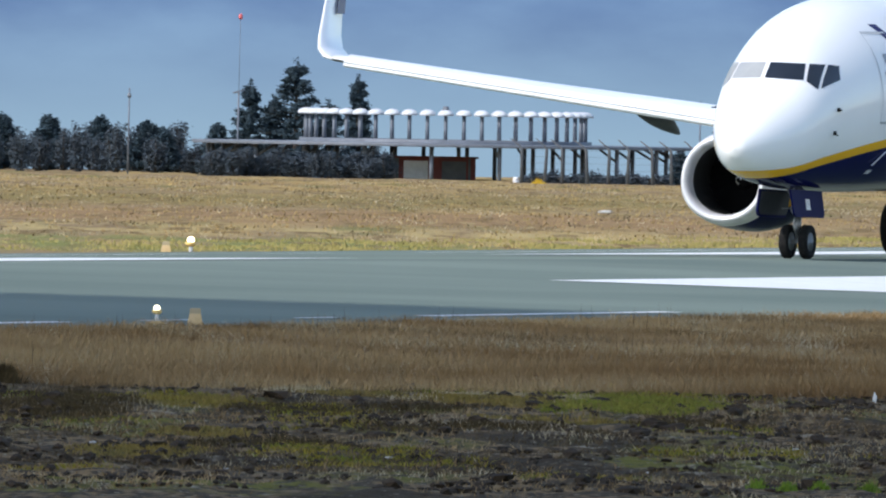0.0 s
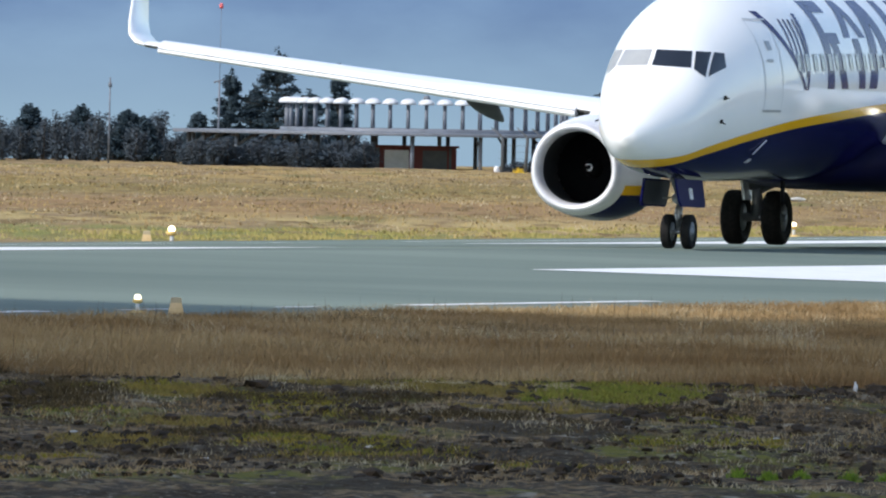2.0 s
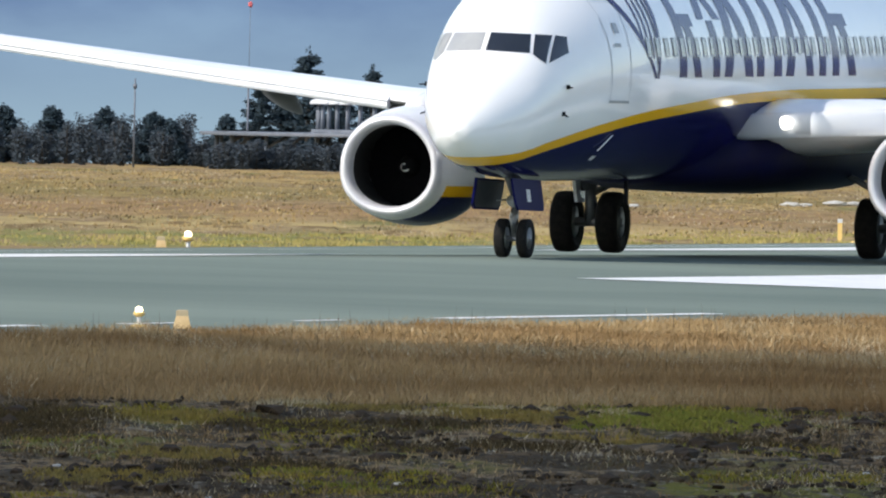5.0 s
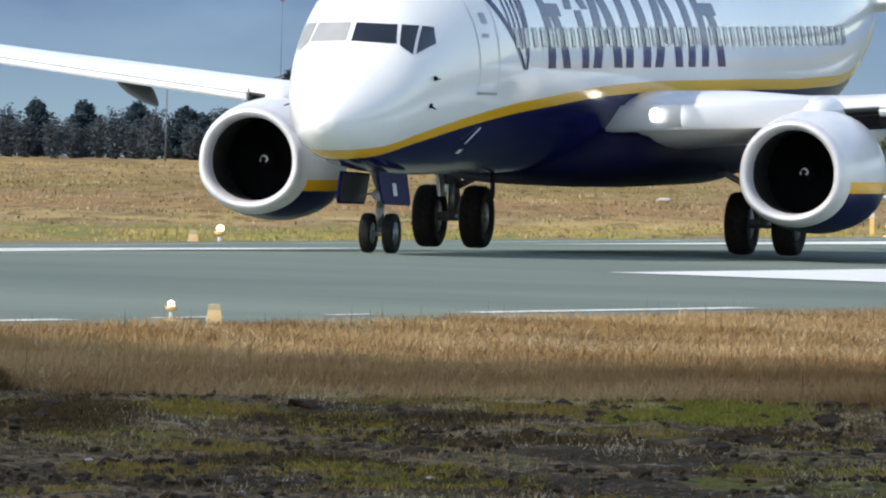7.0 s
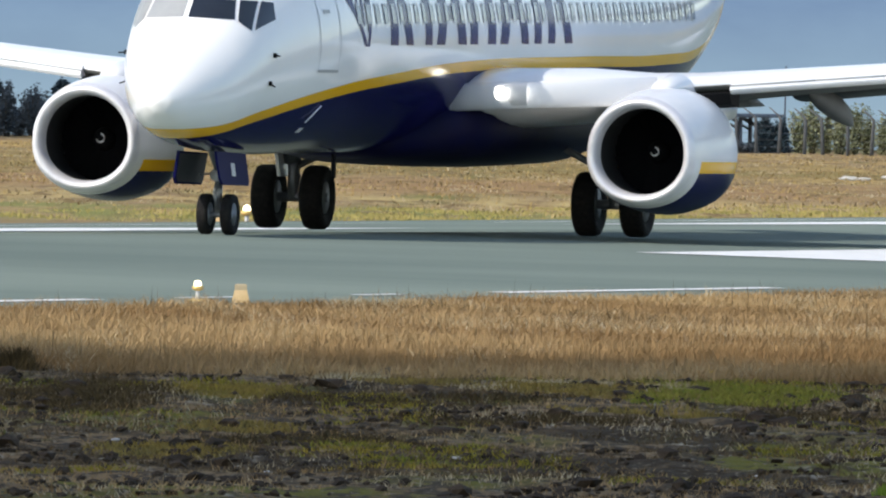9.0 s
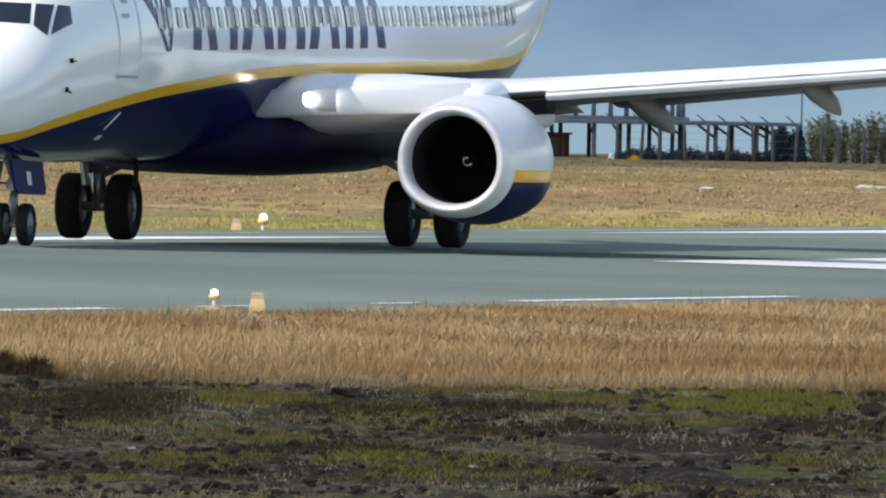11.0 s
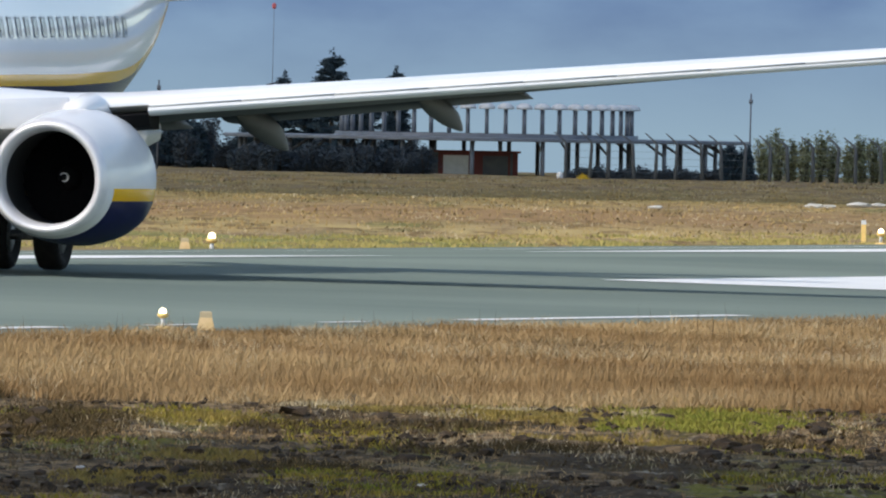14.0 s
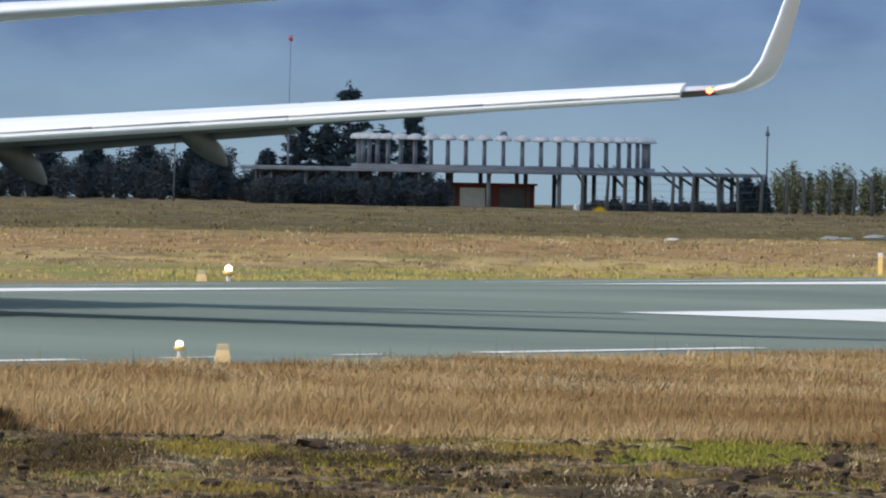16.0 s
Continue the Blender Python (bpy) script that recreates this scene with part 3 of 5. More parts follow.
        def squash(a, u, v):
            if v < 0:
                v *= 0.96
                u *= 1.0 + 0.07 * min(1, -v * 1.4) * (1 if a > -3 else 0.4)
            return u, v
        def place(bm):
            bm.transform(E)
            return bm
        nac = part("nacelle", place(rings(lathe([(-0.20, 0.951), (-0.5, 1.005), (-1.0, 1.065), (-1.6, 1.105), (-2.1, 1.115), (-2.6, 1.08), (-3.0, 0.99), (-3.5, 0.83), (-3.8, 0.72), (-3.8, 0.68), (-3.0, 0.72)], 48, squash=squash), caps=False)), NACELLE[side], plane,
                   "white engine cowling with a navy underside and yellow band")
        part("inlet_lip", place(rings(lathe([(-0.34, 0.745), (-0.2, 0.752), (-0.12, 0.762), (-0.03, 0.80), (0.0, 0.845), (-0.02, 0.885), (-0.08, 0.918), (-0.205, 0.952)], 48, squash=squash), caps=False)), METAL, nac, "bare metal inlet ring")
        # duct, disc and blades carry the shade of the inlet's depth as near black
        part("inlet_duct", place(rings(lathe([(-0.34, 0.744), (-0.8, 0.76), (-1.5, 0.765)], 48, squash=squash), caps=False)), DUCT, nac, "inlet duct lining, blackened to stand for shade")
        fan = part("fan", rings(lathe([(-1.5, 0.775), (-1.52, 0.2)], 36), caps=True), DARK, nac, "fan disc, blackened to stand for shade")
        fan.matrix_basis = E
        FANS.append((fan, E.translation.copy()))
        for k in range(24):
            t = 2 * math.pi * k / 24
            bm = bmesh.new()
            rot = Matrix.Rotation(t, 4, "X")
            vs = [bm.verts.new(rot @ Vector(q)) for q in ((-1.38, 0.05, 0.2), (-1.48, -0.06, 0.2), (-1.49, -0.13, 0.755), (-1.35, 0.10, 0.755))]
            bm.faces.new(vs)
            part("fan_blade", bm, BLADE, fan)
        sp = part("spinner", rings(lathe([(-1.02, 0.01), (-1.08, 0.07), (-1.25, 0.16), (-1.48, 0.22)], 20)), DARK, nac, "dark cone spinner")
        sp.matrix_basis = E
        FANS.append((sp, E.translation.copy()))
        bm = bmesh.new()
        prev = None
        for k in range(15):
            t = k / 14 * 4.6
            r0, r1 = 0.030 + 0.003 * k, 0.052 + 0.0035 * k
            xx = -1.045 - 0.0042 * k
            a = bm.verts.new((xx + 0.015, r0 * math.cos(t), r0 * math.sin(t)))
            b = bm.verts.new((xx - 0.01, r1 * math.cos(t), r1 * math.sin(t)))
            if prev:
                bm.faces.new((prev[0], a, b, prev[1]))
            prev = (a, b)
        part("swirl_mark", bm, WHITE, sp, "white painted spiral")
        part("core_nozzle", place(rings(lathe([(-2.9, 0.60), (-3.7, 0.52), (-4.4, 0.40), (-4.45, 0.36), (-3.6, 0.40)], 28), caps=False)), STEEL, nac, "dull metal exhaust nozzle")
        part("exhaust_cone", place(rings(lathe([(-3.6, 0.36), (-4.5, 0.24), (-5.1, 0.04)], 24))), STEEL, nac, "dull metal exhaust cone")
        loops = []
        for x, w, lo, hi in ((-10.5, 0.06, 2.45, 2.52), (-11.0, 0.24, 2.40, 2.74), (-11.8, 0.30, 2.3, 2.86), (-12.8, 0.26, 2.1, 2.70), (-14.5, 0.2, 1.9, 2.5), (-16.0, 0.05, 2.1, 2.4)):
            loops.append([(x, side * 4.88 + w * math.cos(t), (lo + hi) / 2 + (hi - lo) / 2 * math.sin(t)) for t in (2 * math.pi * i / 16 for i in range(16))])
        part("pylon", rings(loops), WHITE, plane, "white engine pylon")
        # tailplane
        loops = []
        for y, x, ch in ((0.5, -28.6, 4.2), (2.0, -29.5, 3.6), (4.5, -31.2, 2.5), (7.1, -33.0, 1.35), (7.2, -33.3, 0.9)):
            loops.append(airfoil(x, y, 4.38 + y * 0.105, ch, 0.10 * ch, 0.0))
        part("tailplane", flip(rings(loops)), WING, plane, "pale swept tailplane")

    # fin
    loops = []
    for z, x, ch in ((4.9, -26.0, 7.6), (5.6, -27.6, 6.2), (6.4, -28.6, 5.4), (9.0, -30.8, 4.0), (12.4, -33.6, 2.0)):
        loops.append([(px, pz, z) for px, py, pz in airfoil(x, 0, 0, ch, 0.10 * ch)])
    part("fin", rings(loops), NAVY, plane, "navy tail fin")
    return plane


def wheel_mesh(name, r, w, hub, parent, at):
    """A wheel turning on its axle across the aircraft."""
    wh = part(name, rings(lathe([(-w * 0.36, hub), (-w * 0.46, r * 0.70), (-w * 0.5, r * 0.84), (-w * 0.43, r * 0.95), (-w * 0.30, r * 0.995), (-w * 0.1, r), (w * 0.1, r), (w * 0.30, r * 0.995),
                                 (w * 0.43, r * 0.95), (w * 0.5, r * 0.84), (w * 0.46, r * 0.70), (w * 0.36, hub)], 40, "y"), caps=False), RUBBER, parent, "black tyre")
    wh.matrix_basis = Matrix.Translation(at)
    part("rim", rings(lathe([(-w * 0.36, hub * 1.02), (-w * 0.30, hub * 0.9), (-w * 0.20, hub * 0.55), (-w * 0.34, hub * 0.3), (w * 0.34, hub * 0.3), (w * 0.20, hub * 0.55), (w * 0.30, hub * 0.9), (w * 0.36, hub * 1.02)], 20, "y")), GREY, wh, "grey wheel rim")
    bm = bmesh.new()
    for k in range(8):
        t = 2 * math.pi * k / 8
        for s in (-1, 1):
            tube(bm, (hub * 0.62 * math.cos(t), s * w * 0.22, hub * 0.62 * math.sin(t)), (hub * 0.62 * math.cos(t), s * w * 0.29, hub * 0.62 * math.sin(t)), hub * 0.1, n=6)
    part("hub_bolt_ring", bm, STEEL, wh)
    return wh


def build_gear(plane):
    wheels = []
    strut = part("nose_leg", tube(tube(bmesh.new(), (0.0, 0, 0.36), (-0.05, 0, 1.05), 0.065), (-0.04, 0, 0.95), (-0.12, 0, 1.75), 0.10), STEEL, plane, "grey nose gear leg")
    part("axle", tube(bmesh.new(), (0, -0.3, 0.335), (0, 0.3, 0.335), 0.05), STEEL, strut)
    bm = tube(bmesh.new(), (0.02, 0, 0.42), (0.24, 0, 0.70), 0.035, n=6)
    part("torque_link", tube(bm, (0.24, 0, 0.70), (0.03, 0, 0.98), 0.035, n=6), STEEL, strut)
    part("drag_brace", tube(bmesh.new(), (-0.02, 0, 1.0), (1.0, 0, 1.7), 0.05, n=8), STEEL, strut)
    part("taxi_lamp", tube(bmesh.new(), (0.06, 0, 1.0), (0.17, 0, 1.0), 0.10, 0.11, 14), METAL, strut, "unlit taxi lamp")
    for side in (1, -1):
        hang = Matrix.Translation((0.0, side * 0.33, 1.34)) @ Matrix.Rotation(side * radians(9), 4, "X")
        bm = rings([[hang @ Vector((x, w * side, z)) for x, z in ((-0.42, 0.02), (-0.42, -0.44), (-0.34, -0.52), (1.28, -0.50), (1.42, -0.40), (1.46, 0.06))] for w in (-0.02, 0.02)])
        door = part("gear_door", bm, NAVY, plane, "navy nose gear door", smooth=False)
        part("door_lining", rings([[hang @ Vector((x, w * side, z)) for x, z in ((-0.38, 0.0), (-0.38, -0.42), (-0.30, -0.48), (1.24, -0.46), (1.36, -0.38), (1.40, 0.02))] for w in (-0.032, -0.024)]), LINING, door, "dark grey inner lining", smooth=False)
        bm = bmesh.new()
        for k in range(3):
            box(bm, 0.42 + 0.085 * k, 0.475 + 0.085 * k, 0.022 * side, 0.027 * side, -0.36, -0.14, hang)
        part("door_marking", bm, WHITE, door, "small white bars", smooth=False)
        part("door_rod", tube(bmesh.new(), (-0.06, side * 0.08, 1.02), (0.1, side * 0.31, 1.0), 0.018, n=6), STEEL, door)
        wheels.append((wheel_mesh("nose_wheel", 0.343, 0.20, 0.19, plane, (0, side * 0.205, 0.343)), 0.343, (0, side * 0.205, 0.343)))
    for side in (1, -1):
        y = side * 2.86
        leg = part("main_leg", tube(tube(bmesh.new(), (-15.6, y, 0.5), (-15.58, y, 1.25), 0.10), (-15.58, y, 1.15), (-15.4, y + side * 0.25, 2.3), 0.15), STEEL, plane, "grey main gear leg")
        part("axle", tube(bmesh.new(), (-15.6, y - 0.62, 0.55), (-15.6, y + 0.62, 0.55), 0.085), STEEL, leg)
        part("side_brace", tube(bmesh.new(), (-15.6, y, 1.05), (-15.6, y - side * 1.4, 1.75), 0.06), STEEL, leg)
        bm = tube(bmesh.new(), (-15.72, y, 0.55), (-15.95, y, 0.9), 0.04, n=6)
        part("torque_link", tube(bm, (-15.95, y, 0.9), (-15.72, y, 1.2), 0.04, n=6), STEEL, leg)
        bm = bmesh.new()
        box(bm, -16.1, -15.15, -0.03, 0.03, -0.55, 0.7, Matrix.Translation((0, y + side * 0.22, 1.45)) @ Matrix.Rotation(-side * radians(8), 4, "X"))
        part("gear_door", bm, WING, leg, "pale main gear leg door", smooth=False)
        for k in (-1, 1):
            at = (-15.6, y + k * 0.43, 0.552)
            wheels.append((wheel_mesh("main_wheel", 0.555, 0.42, 0.28, plane, at), 0.555, at))
    return wheels


RED_LIGHT = glowing("red_lamp", (1.0, 0.12, 0.05), 12.0)
# duct colour has the inlet's inner shade in it
DUCT = material("shaded_duct", (0.022, 0.023, 0.024), 0.6, scale=5)


def nacelle_paint(high):
    """White cowling, navy below, with a yellow line behind the front ring."""
    m = material("nacelle_paint", (0.80, 0.80, 0.80), 0.26, other=(0.74, 0.75, 0.76), scale=1.2, coat=0.12, spec=0.2)
    nt = m.node_tree
    b = nt.nodes["Principled BSDF"]
    last = b.inputs["Base Color"].links[0].from_socket
    co = nt.nodes.new("ShaderNodeTexCoord")
    sep = nt.nodes.new("ShaderNodeSeparateXYZ")
    nt.links.new(co.outputs["Object"], sep.inputs[0])
    tests = []
    for out, limit, op in ((2, high, "LESS_THAN"), (2, high - 0.2, "LESS_THAN"), (0, -9.66, "LESS_THAN")):
        n = nt.nodes.new("ShaderNodeMath")
        n.operation = op
        n.inputs[1].default_value = limit
        nt.links.new(sep.outputs[out], n.inputs[0])
        tests.append(n.outputs[0])
    for k, colour in ((0, (0.90, 0.48, 0.008)), (1, (0.005, 0.006, 0.062))):
        mu = nt.nodes.new("ShaderNodeMath")
        mu.operation = "MULTIPLY"
        nt.links.new(tests[k], mu.inputs[0])
        nt.links.new(tests[2], mu.inputs[1])
        mix = nt.nodes.new("ShaderNodeMix")
        mix.data_type = "RGBA"
        nt.links.new(mu.outputs[0], mix.inputs[0])
        nt.links.new(last, mix.inputs[6])
        mix.inputs[7].default_value = (*colour, 1)
        last = mix.outputs[2]
    nt.links.new(last, b.inputs["Base Color"])
    return m


NACELLE = {1: nacelle_paint(1.36), -1: nacelle_paint(1.17)}
airliner = build_airliner()
WHEELS = build_gear(airliner)


# ---- more materials ----
STRAW = material("dry_grass", (0.405, 0.285, 0.145), 0.9, other=(0.215, 0.130, 0.058), scale=0.13, island=0.10, spec=0.1)
PALE_STRAW = material("bleached_grass", (0.48, 0.40, 0.27), 0.9, other=(0.36, 0.29, 0.17), scale=0.8, island=0.16, spec=0.1)
MOSS = material("green_moss", (0.16, 0.175, 0.028), 0.95, other=(0.29, 0.21, 0.035), scale=0.7, island=0.35, spec=0.1)
PEAT = material("turned_peat", (0.030, 0.023, 0.016), 0.95, other=(0.065, 0.046, 0.030), scale=3, bump=0.6, bump_scale=20, spec=0.15)
FIELD = material("field_grass", (0.40, 0.30, 0.125), 0.9, other=(0.28, 0.19, 0.09), scale=0.05, island=0.10, spec=0.1)
FIELD_GREEN = material("verge_grass", (0.30, 0.28, 0.09), 0.9, other=(0.38, 0.31, 0.12), scale=0.3, island=0.15, spec=0.1)
RUSH = material("rush_clump", (0.080, 0.060, 0.036), 0.9, other=(0.145, 0.100, 0.052), scale=2, island=0.3, spec=0.1)
DARK_RUSH = material("dark_rushes", (0.056, 0.043, 0.022), 0.9, other=(0.098, 0.068, 0.030), scale=2, island=0.3, spec=0.1)
# needles and scrub have distance haze put into their base colours as blue-grey
LEAF = material("hazed_needles", (0.042, 0.066, 0.084), 1.0, other=(0.050, 0.074, 0.092), scale=1.2, island=0.10, spec=0.0)
SCRUB = material("hazed_scrub", (0.064, 0.086, 0.108), 1.0, other=(0.082, 0.096, 0.112), scale=0.7, island=0.10, spec=0.0)
GORSE = material("pale_scrub", (0.19, 0.22, 0.13), 0.95, other=(0.26, 0.25, 0.15), scale=0.7, island=0.35, spec=0.1)
BARK = material("bark", (0.06, 0.05, 0.04), 0.9, scale=6)
CONCRETE = material("concrete", (0.115, 0.125, 0.13), 0.9, other=(0.085, 0.09, 0.10), scale=2, bump=0.3)
GALV = material("galvanised_steel", (0.15, 0.17, 0.205), 0.6, 0.1, other=(0.11, 0.125, 0.15), scale=2)
DOME = material("white_fibreglass", (0.64, 0.66, 0.68), 0.5, scale=4)
RED = material("red_paint", (0.17, 0.035, 0.03), 0.7, other=(0.13, 0.03, 0.028), scale=2)
SIGNAL_RED = material("signal_red", (0.62, 0.13, 0.14), 0.6, scale=3)
YELLOW_BOX = material("marker_yellow", (0.80, 0.56, 0.20), 0.5, other=(0.72, 0.50, 0.18), scale=8)
LAMP = glowing("runway_lamp", (1.0, 0.88, 0.60), 4.0)
SHELL = material("faded_marker", (0.62, 0.45, 0.24), 0.6, other=(0.52, 0.36, 0.17), scale=8)
BEAM = glowing("landing_lamp", (1.0, 0.99, 0.95), 5.0)


# ---- runway lights and markers ----
def edge_light(at, size=1.0, name="runway_light"):
    ob = tagged(new(name), "Lit white runway edge light on a yellow stem", "runway light", "runway edge lights")
    ob.matrix_basis = Matrix.Translation(at) @ Matrix.Scale(size, 4)
    part("base_plate", rings(lathe([(-0.05, 0.12), (0.015, 0.12), (0.03, 0.07)], 14, "z")), YELLOW_BOX, ob)
    part("stem", tube(bmesh.new(), (0, 0, 0.02), (0, 0, 0.16), 0.028, 0.028, 8), DOME, ob, "pale stem")
    part("collar", rings(lathe([(0.14, 0.035), (0.16, 0.075), (0.20, 0.08), (0.205, 0.06)], 14, "z")), YELLOW_BOX, ob, "yellow collar")
    part("lens", rings(lathe([(0.20, 0.045), (0.23, 0.052), (0.262, 0.042), (0.28, 0.01)], 14, "z")), LAMP, ob, "glowing lens")
    return ob


def edge_marker(at):
    ob = tagged(new("edge_marker"), "Small yellow tapered edge marker with a pale top", "marker", "runway edge markers")
    ob.matrix_basis = Matrix.Translation(at)
    def taper(a, u, v):
        return u, v
    part("shell", rings([[(w * sx, w * 0.8 * sy, z) for sx, sy in ((-1, -1), (1, -1), (1, 1), (-1, 1))] for w, z in ((0.12, -0.04), (0.115, 0.02), (0.085, 0.15))]), SHELL, ob, "faded yellow sloping shell", smooth=False)
    part("cap", rings([[(w * sx, w * 0.8 * sy, z) for sx, sy in ((-1, -1), (1, -1), (1, 1), (-1, 1))] for w, z in ((0.086, 0.15), (0.082, 0.22), (0.06, 0.235))]), PALE_STRAW, ob, "pale reflective cap", smooth=False)
    return ob


def on_land(x, y, up=0.0):
    return Vector((x, y, rough_lie(x, y) + up))


edge_light(on_land(-4.35, 373.0, 0.07))
edge_marker(on_land(-3.76, 373.0, 0.09))
edge_light(on_land(-5.70, 575.0, -0.1), 1.6)
edge_marker(on_land(-6.27, 575.0))
edge_light(on_land(9.24, 633.0), 1.3)
post = tagged(new("marker_post"), "Slim yellow marker post in the far verge", "marker post")
post.matrix_basis = Matrix.Translation(on_land(8.85, 634.0))
part("shaft", rings([[(w * sx, 0.03 * sy, z) for sx, sy in ((-1, -1), (1, -1), (1, 1), (-1, 1))] for w, z in ((0.055, -0.1), (0.055, 0.5), (0.045, 0.55))]), YELLOW_BOX, post, smooth=False)
part("cap", rings([[(0.057 * sx, 0.033 * sy, z) for sx, sy in ((-1, -1), (1, -1), (1, 1), (-1, 1))] for z in (0.46, 0.556)]), DOME, post, "pale band", smooth=False)

# landing lamps glow in the wing roots, two round lenses in a pale bezel
for side in (1, -1):
    x, z = wing_le(2.42)
    bezel = part("lamp_bezel", rings([[(x + 0.06 + 0.115 * math.cos(b) - d, side * (2.42 + a), z + 0.02 + 0.215 * math.sin(b)) for b in (radians(-70 + 14 * i) for i in range(11))] for a, d in ((-0.30, 0.0), (-0.1, 0.0), (0.1, 0.0), (0.30, 0.0))], closed=False, caps=False), WHITE, airliner, "white landing lamp panel")
    for y, r in ((2.27, 0.115), (2.55, 0.115)):
        x, z = wing_le(y)
        bm = rings([[(x + 0.178 + d, side * (y + r * k * math.cos(t)), z + 0.03 + r * k * math.sin(t)) for t in (2 * math.pi * i / 20 for i in range(20))] for k, d in ((1.0, -0.03), (1.0, 0.0), (0.75, 0.018), (0.3, 0.026))])
        part("landing_lamp", bm, BEAM, bezel, "lit round landing lamp")


# ---- the radio beacon and its surroundings ----
def build_beacon():
    cx, cy, deck, foot = 0.1, 1250.0, 0.30, -1.5
    ob = tagged(new("radio_beacon"), "Ring of white domed antennas on a raised steel platform", "radio beacon")
    ob.matrix_basis = Matrix.Translation((cx, cy, foot))
    h = deck - foot
    part("platform", rings(lathe([(h - 0.16, 12.0), (h - 0.02, 12.05), (h, 12.0), (h + 0.015, 0.5), (h - 0.10, 0.5), (h - 0.16, 12.0)], 72, "z"), caps=False), GALV, ob, "thin round steel mesh deck")
    part("kerb_ring", rings(lathe([(h + 0.0, 6.95), (h + 0.17, 6.95), (h + 0.17, 6.3), (h + 0.0, 6.3)], 60, "z"), caps=False), GALV, ob, "raised cable ring")
    ant = None
    for i in range(48):
        t = 2 * math.pi * i / 48
        x, y = 6.65 * math.cos(t), 6.65 * math.sin(t)
        if ant is None:
            ant = part("antenna_post", tube(bmesh.new(), (0, 0, 0.1), (0, 0, 1.32), 0.095, 0.085, 10), GALV, ob)
            cap = part("dome", rings(lathe([(1.30, 0.10), (1.31, 0.37), (1.38, 0.385), (1.47, 0.33), (1.54, 0.22), (1.58, 0.08)], 16, "z")), DOME, ant, "white domed cover")
            ant.matrix_basis = Matrix.Translation((x, y, h))
        else:
            a = new("antenna_post", ant.data)
            a.parent = ob
            a.matrix_basis = Matrix.Translation((x, y, h))
            b = new("dome", cap.data)
            b.parent = a
    for r, n in ((11.3, 22), (6.6, 12)):
        for i in range(n):
            t = 2 * math.pi * (i + 0.3) / n
            x, y = r * math.cos(t), r * math.sin(t)
            bm = tube(bmesh.new(), (x, y, -0.3), (x, y, h - 0.1), 0.10, 0.10, 8)
            leg = part("leg", bm, GALV, ob)
            if r > 10:
                part("bracket", tube(bmesh.new(), (x, y, h - 0.75), (x * 0.90, y * 0.90, h - 0.15), 0.06, 0.06, 6), GALV, leg)
    part("centre_mast", tube(tube(bmesh.new(), (0, 0, h), (0, 0, h + 1.5), 0.08, n=8), (0, 0, h + 1.5), (0, 0, h + 1.75), 0.2, 0.12, 10), GALV, ob)
    return ob


build_beacon()


def build_hut():
    ob = tagged(new("equipment_hut"), "Low dark red equipment hut with pale doors", "hut")
    ob.matrix_basis = Matrix.Translation((-0.3, 1244.0, -1.55))
    part("wall", box(bmesh.new(), -1.85, 1.85, -1.2, 1.2, 0, 1.15), RED, ob, smooth=False)
    part("roof", box(bmesh.new(), -1.98, 1.98, -1.35, 1.35, 1.15, 1.24), RED, ob, smooth=False)
    for x in (-1.55, 0.25):
        part("door", box(bmesh.new(), x, x + 1.15, -1.24, -1.2, 0.08, 1.02), DOME if x < 0 else CONCRETE, ob, "pale door" if x < 0 else "dark grey door", smooth=False)
    for x in (-1.9, -0.35, 1.5):
        part("pillar", box(bmesh.new(), x, x + 0.12, -1.30, -1.2, 0.0, 1.15), CONCRETE, ob, smooth=False)


build_hut()


def build_mast(name, at, height, label, red):
    ob = tagged(new(name), label, "mast")
    ob.matrix_basis = Matrix.Translation(at) @ Matrix.Rotation(radians(0.4), 4, "Y")
    low = height * 0.53 if red else height
    part("lower_pole", tube(bmesh.new(), (0, 0, 0), (0, 0, low), 0.055 if red else 0.045, 0.045 if red else 0.035, 8), GALV, ob)
    if red:
        part("upper_pole", tube(bmesh.new(), (0, 0, low), (0, 0, height), 0.013, 0.012, 8), GALV, ob, "thin grey upper pole")
        part("cross_arm", tube(bmesh.new(), (-0.28, 0, low - 0.05), (0.28, 0, low + 0.1), 0.045, n=6), GALV, ob)
        part("lamp_head", rings(lathe([(height - 0.15, 0.05), (height - 0.09, 0.10), (height + 0.05, 0.10), (height + 0.12, 0.04)], 12, "z")), SIGNAL_RED, ob, "red lamp head")
    else:
        part("head", tube(bmesh.new(), (0, 0, height - 0.45), (0, 0, height - 0.25), 0.09, 0.09, 8), GALV, ob)


build_mast("warning_mast", (-9.78, 1250, -1.5), 7.65, "Thin grey mast with a red warning lamp head", True)
build_mast("pole", (-14.97, 1250, -1.5), 4.15, "Plain grey pole above the dark scrub", False)
build_mast("pole", (12.18, 1252, -1.5), 4.0, "Plain grey pole above the dark scrub", False)


fence = tagged(new("perimeter_fence"), "Concrete fence posts with cranked tops and wire mesh", "fence")
fence.matrix_basis = Matrix.Translation((0, 1200.0, -1.3))
first = part("post", rings([[(w * sx + dx, w * sy, z) for sx, sy in ((-1, -1), (1, -1), (1, 1), (-1, 1))] for w, dx, z in ((0.085, 0, -0.3), (0.07, 0, 1.5), (0.06, -0.10, 1.66), (0.045, -0.52, 2.0))]), CONCRETE, fence)
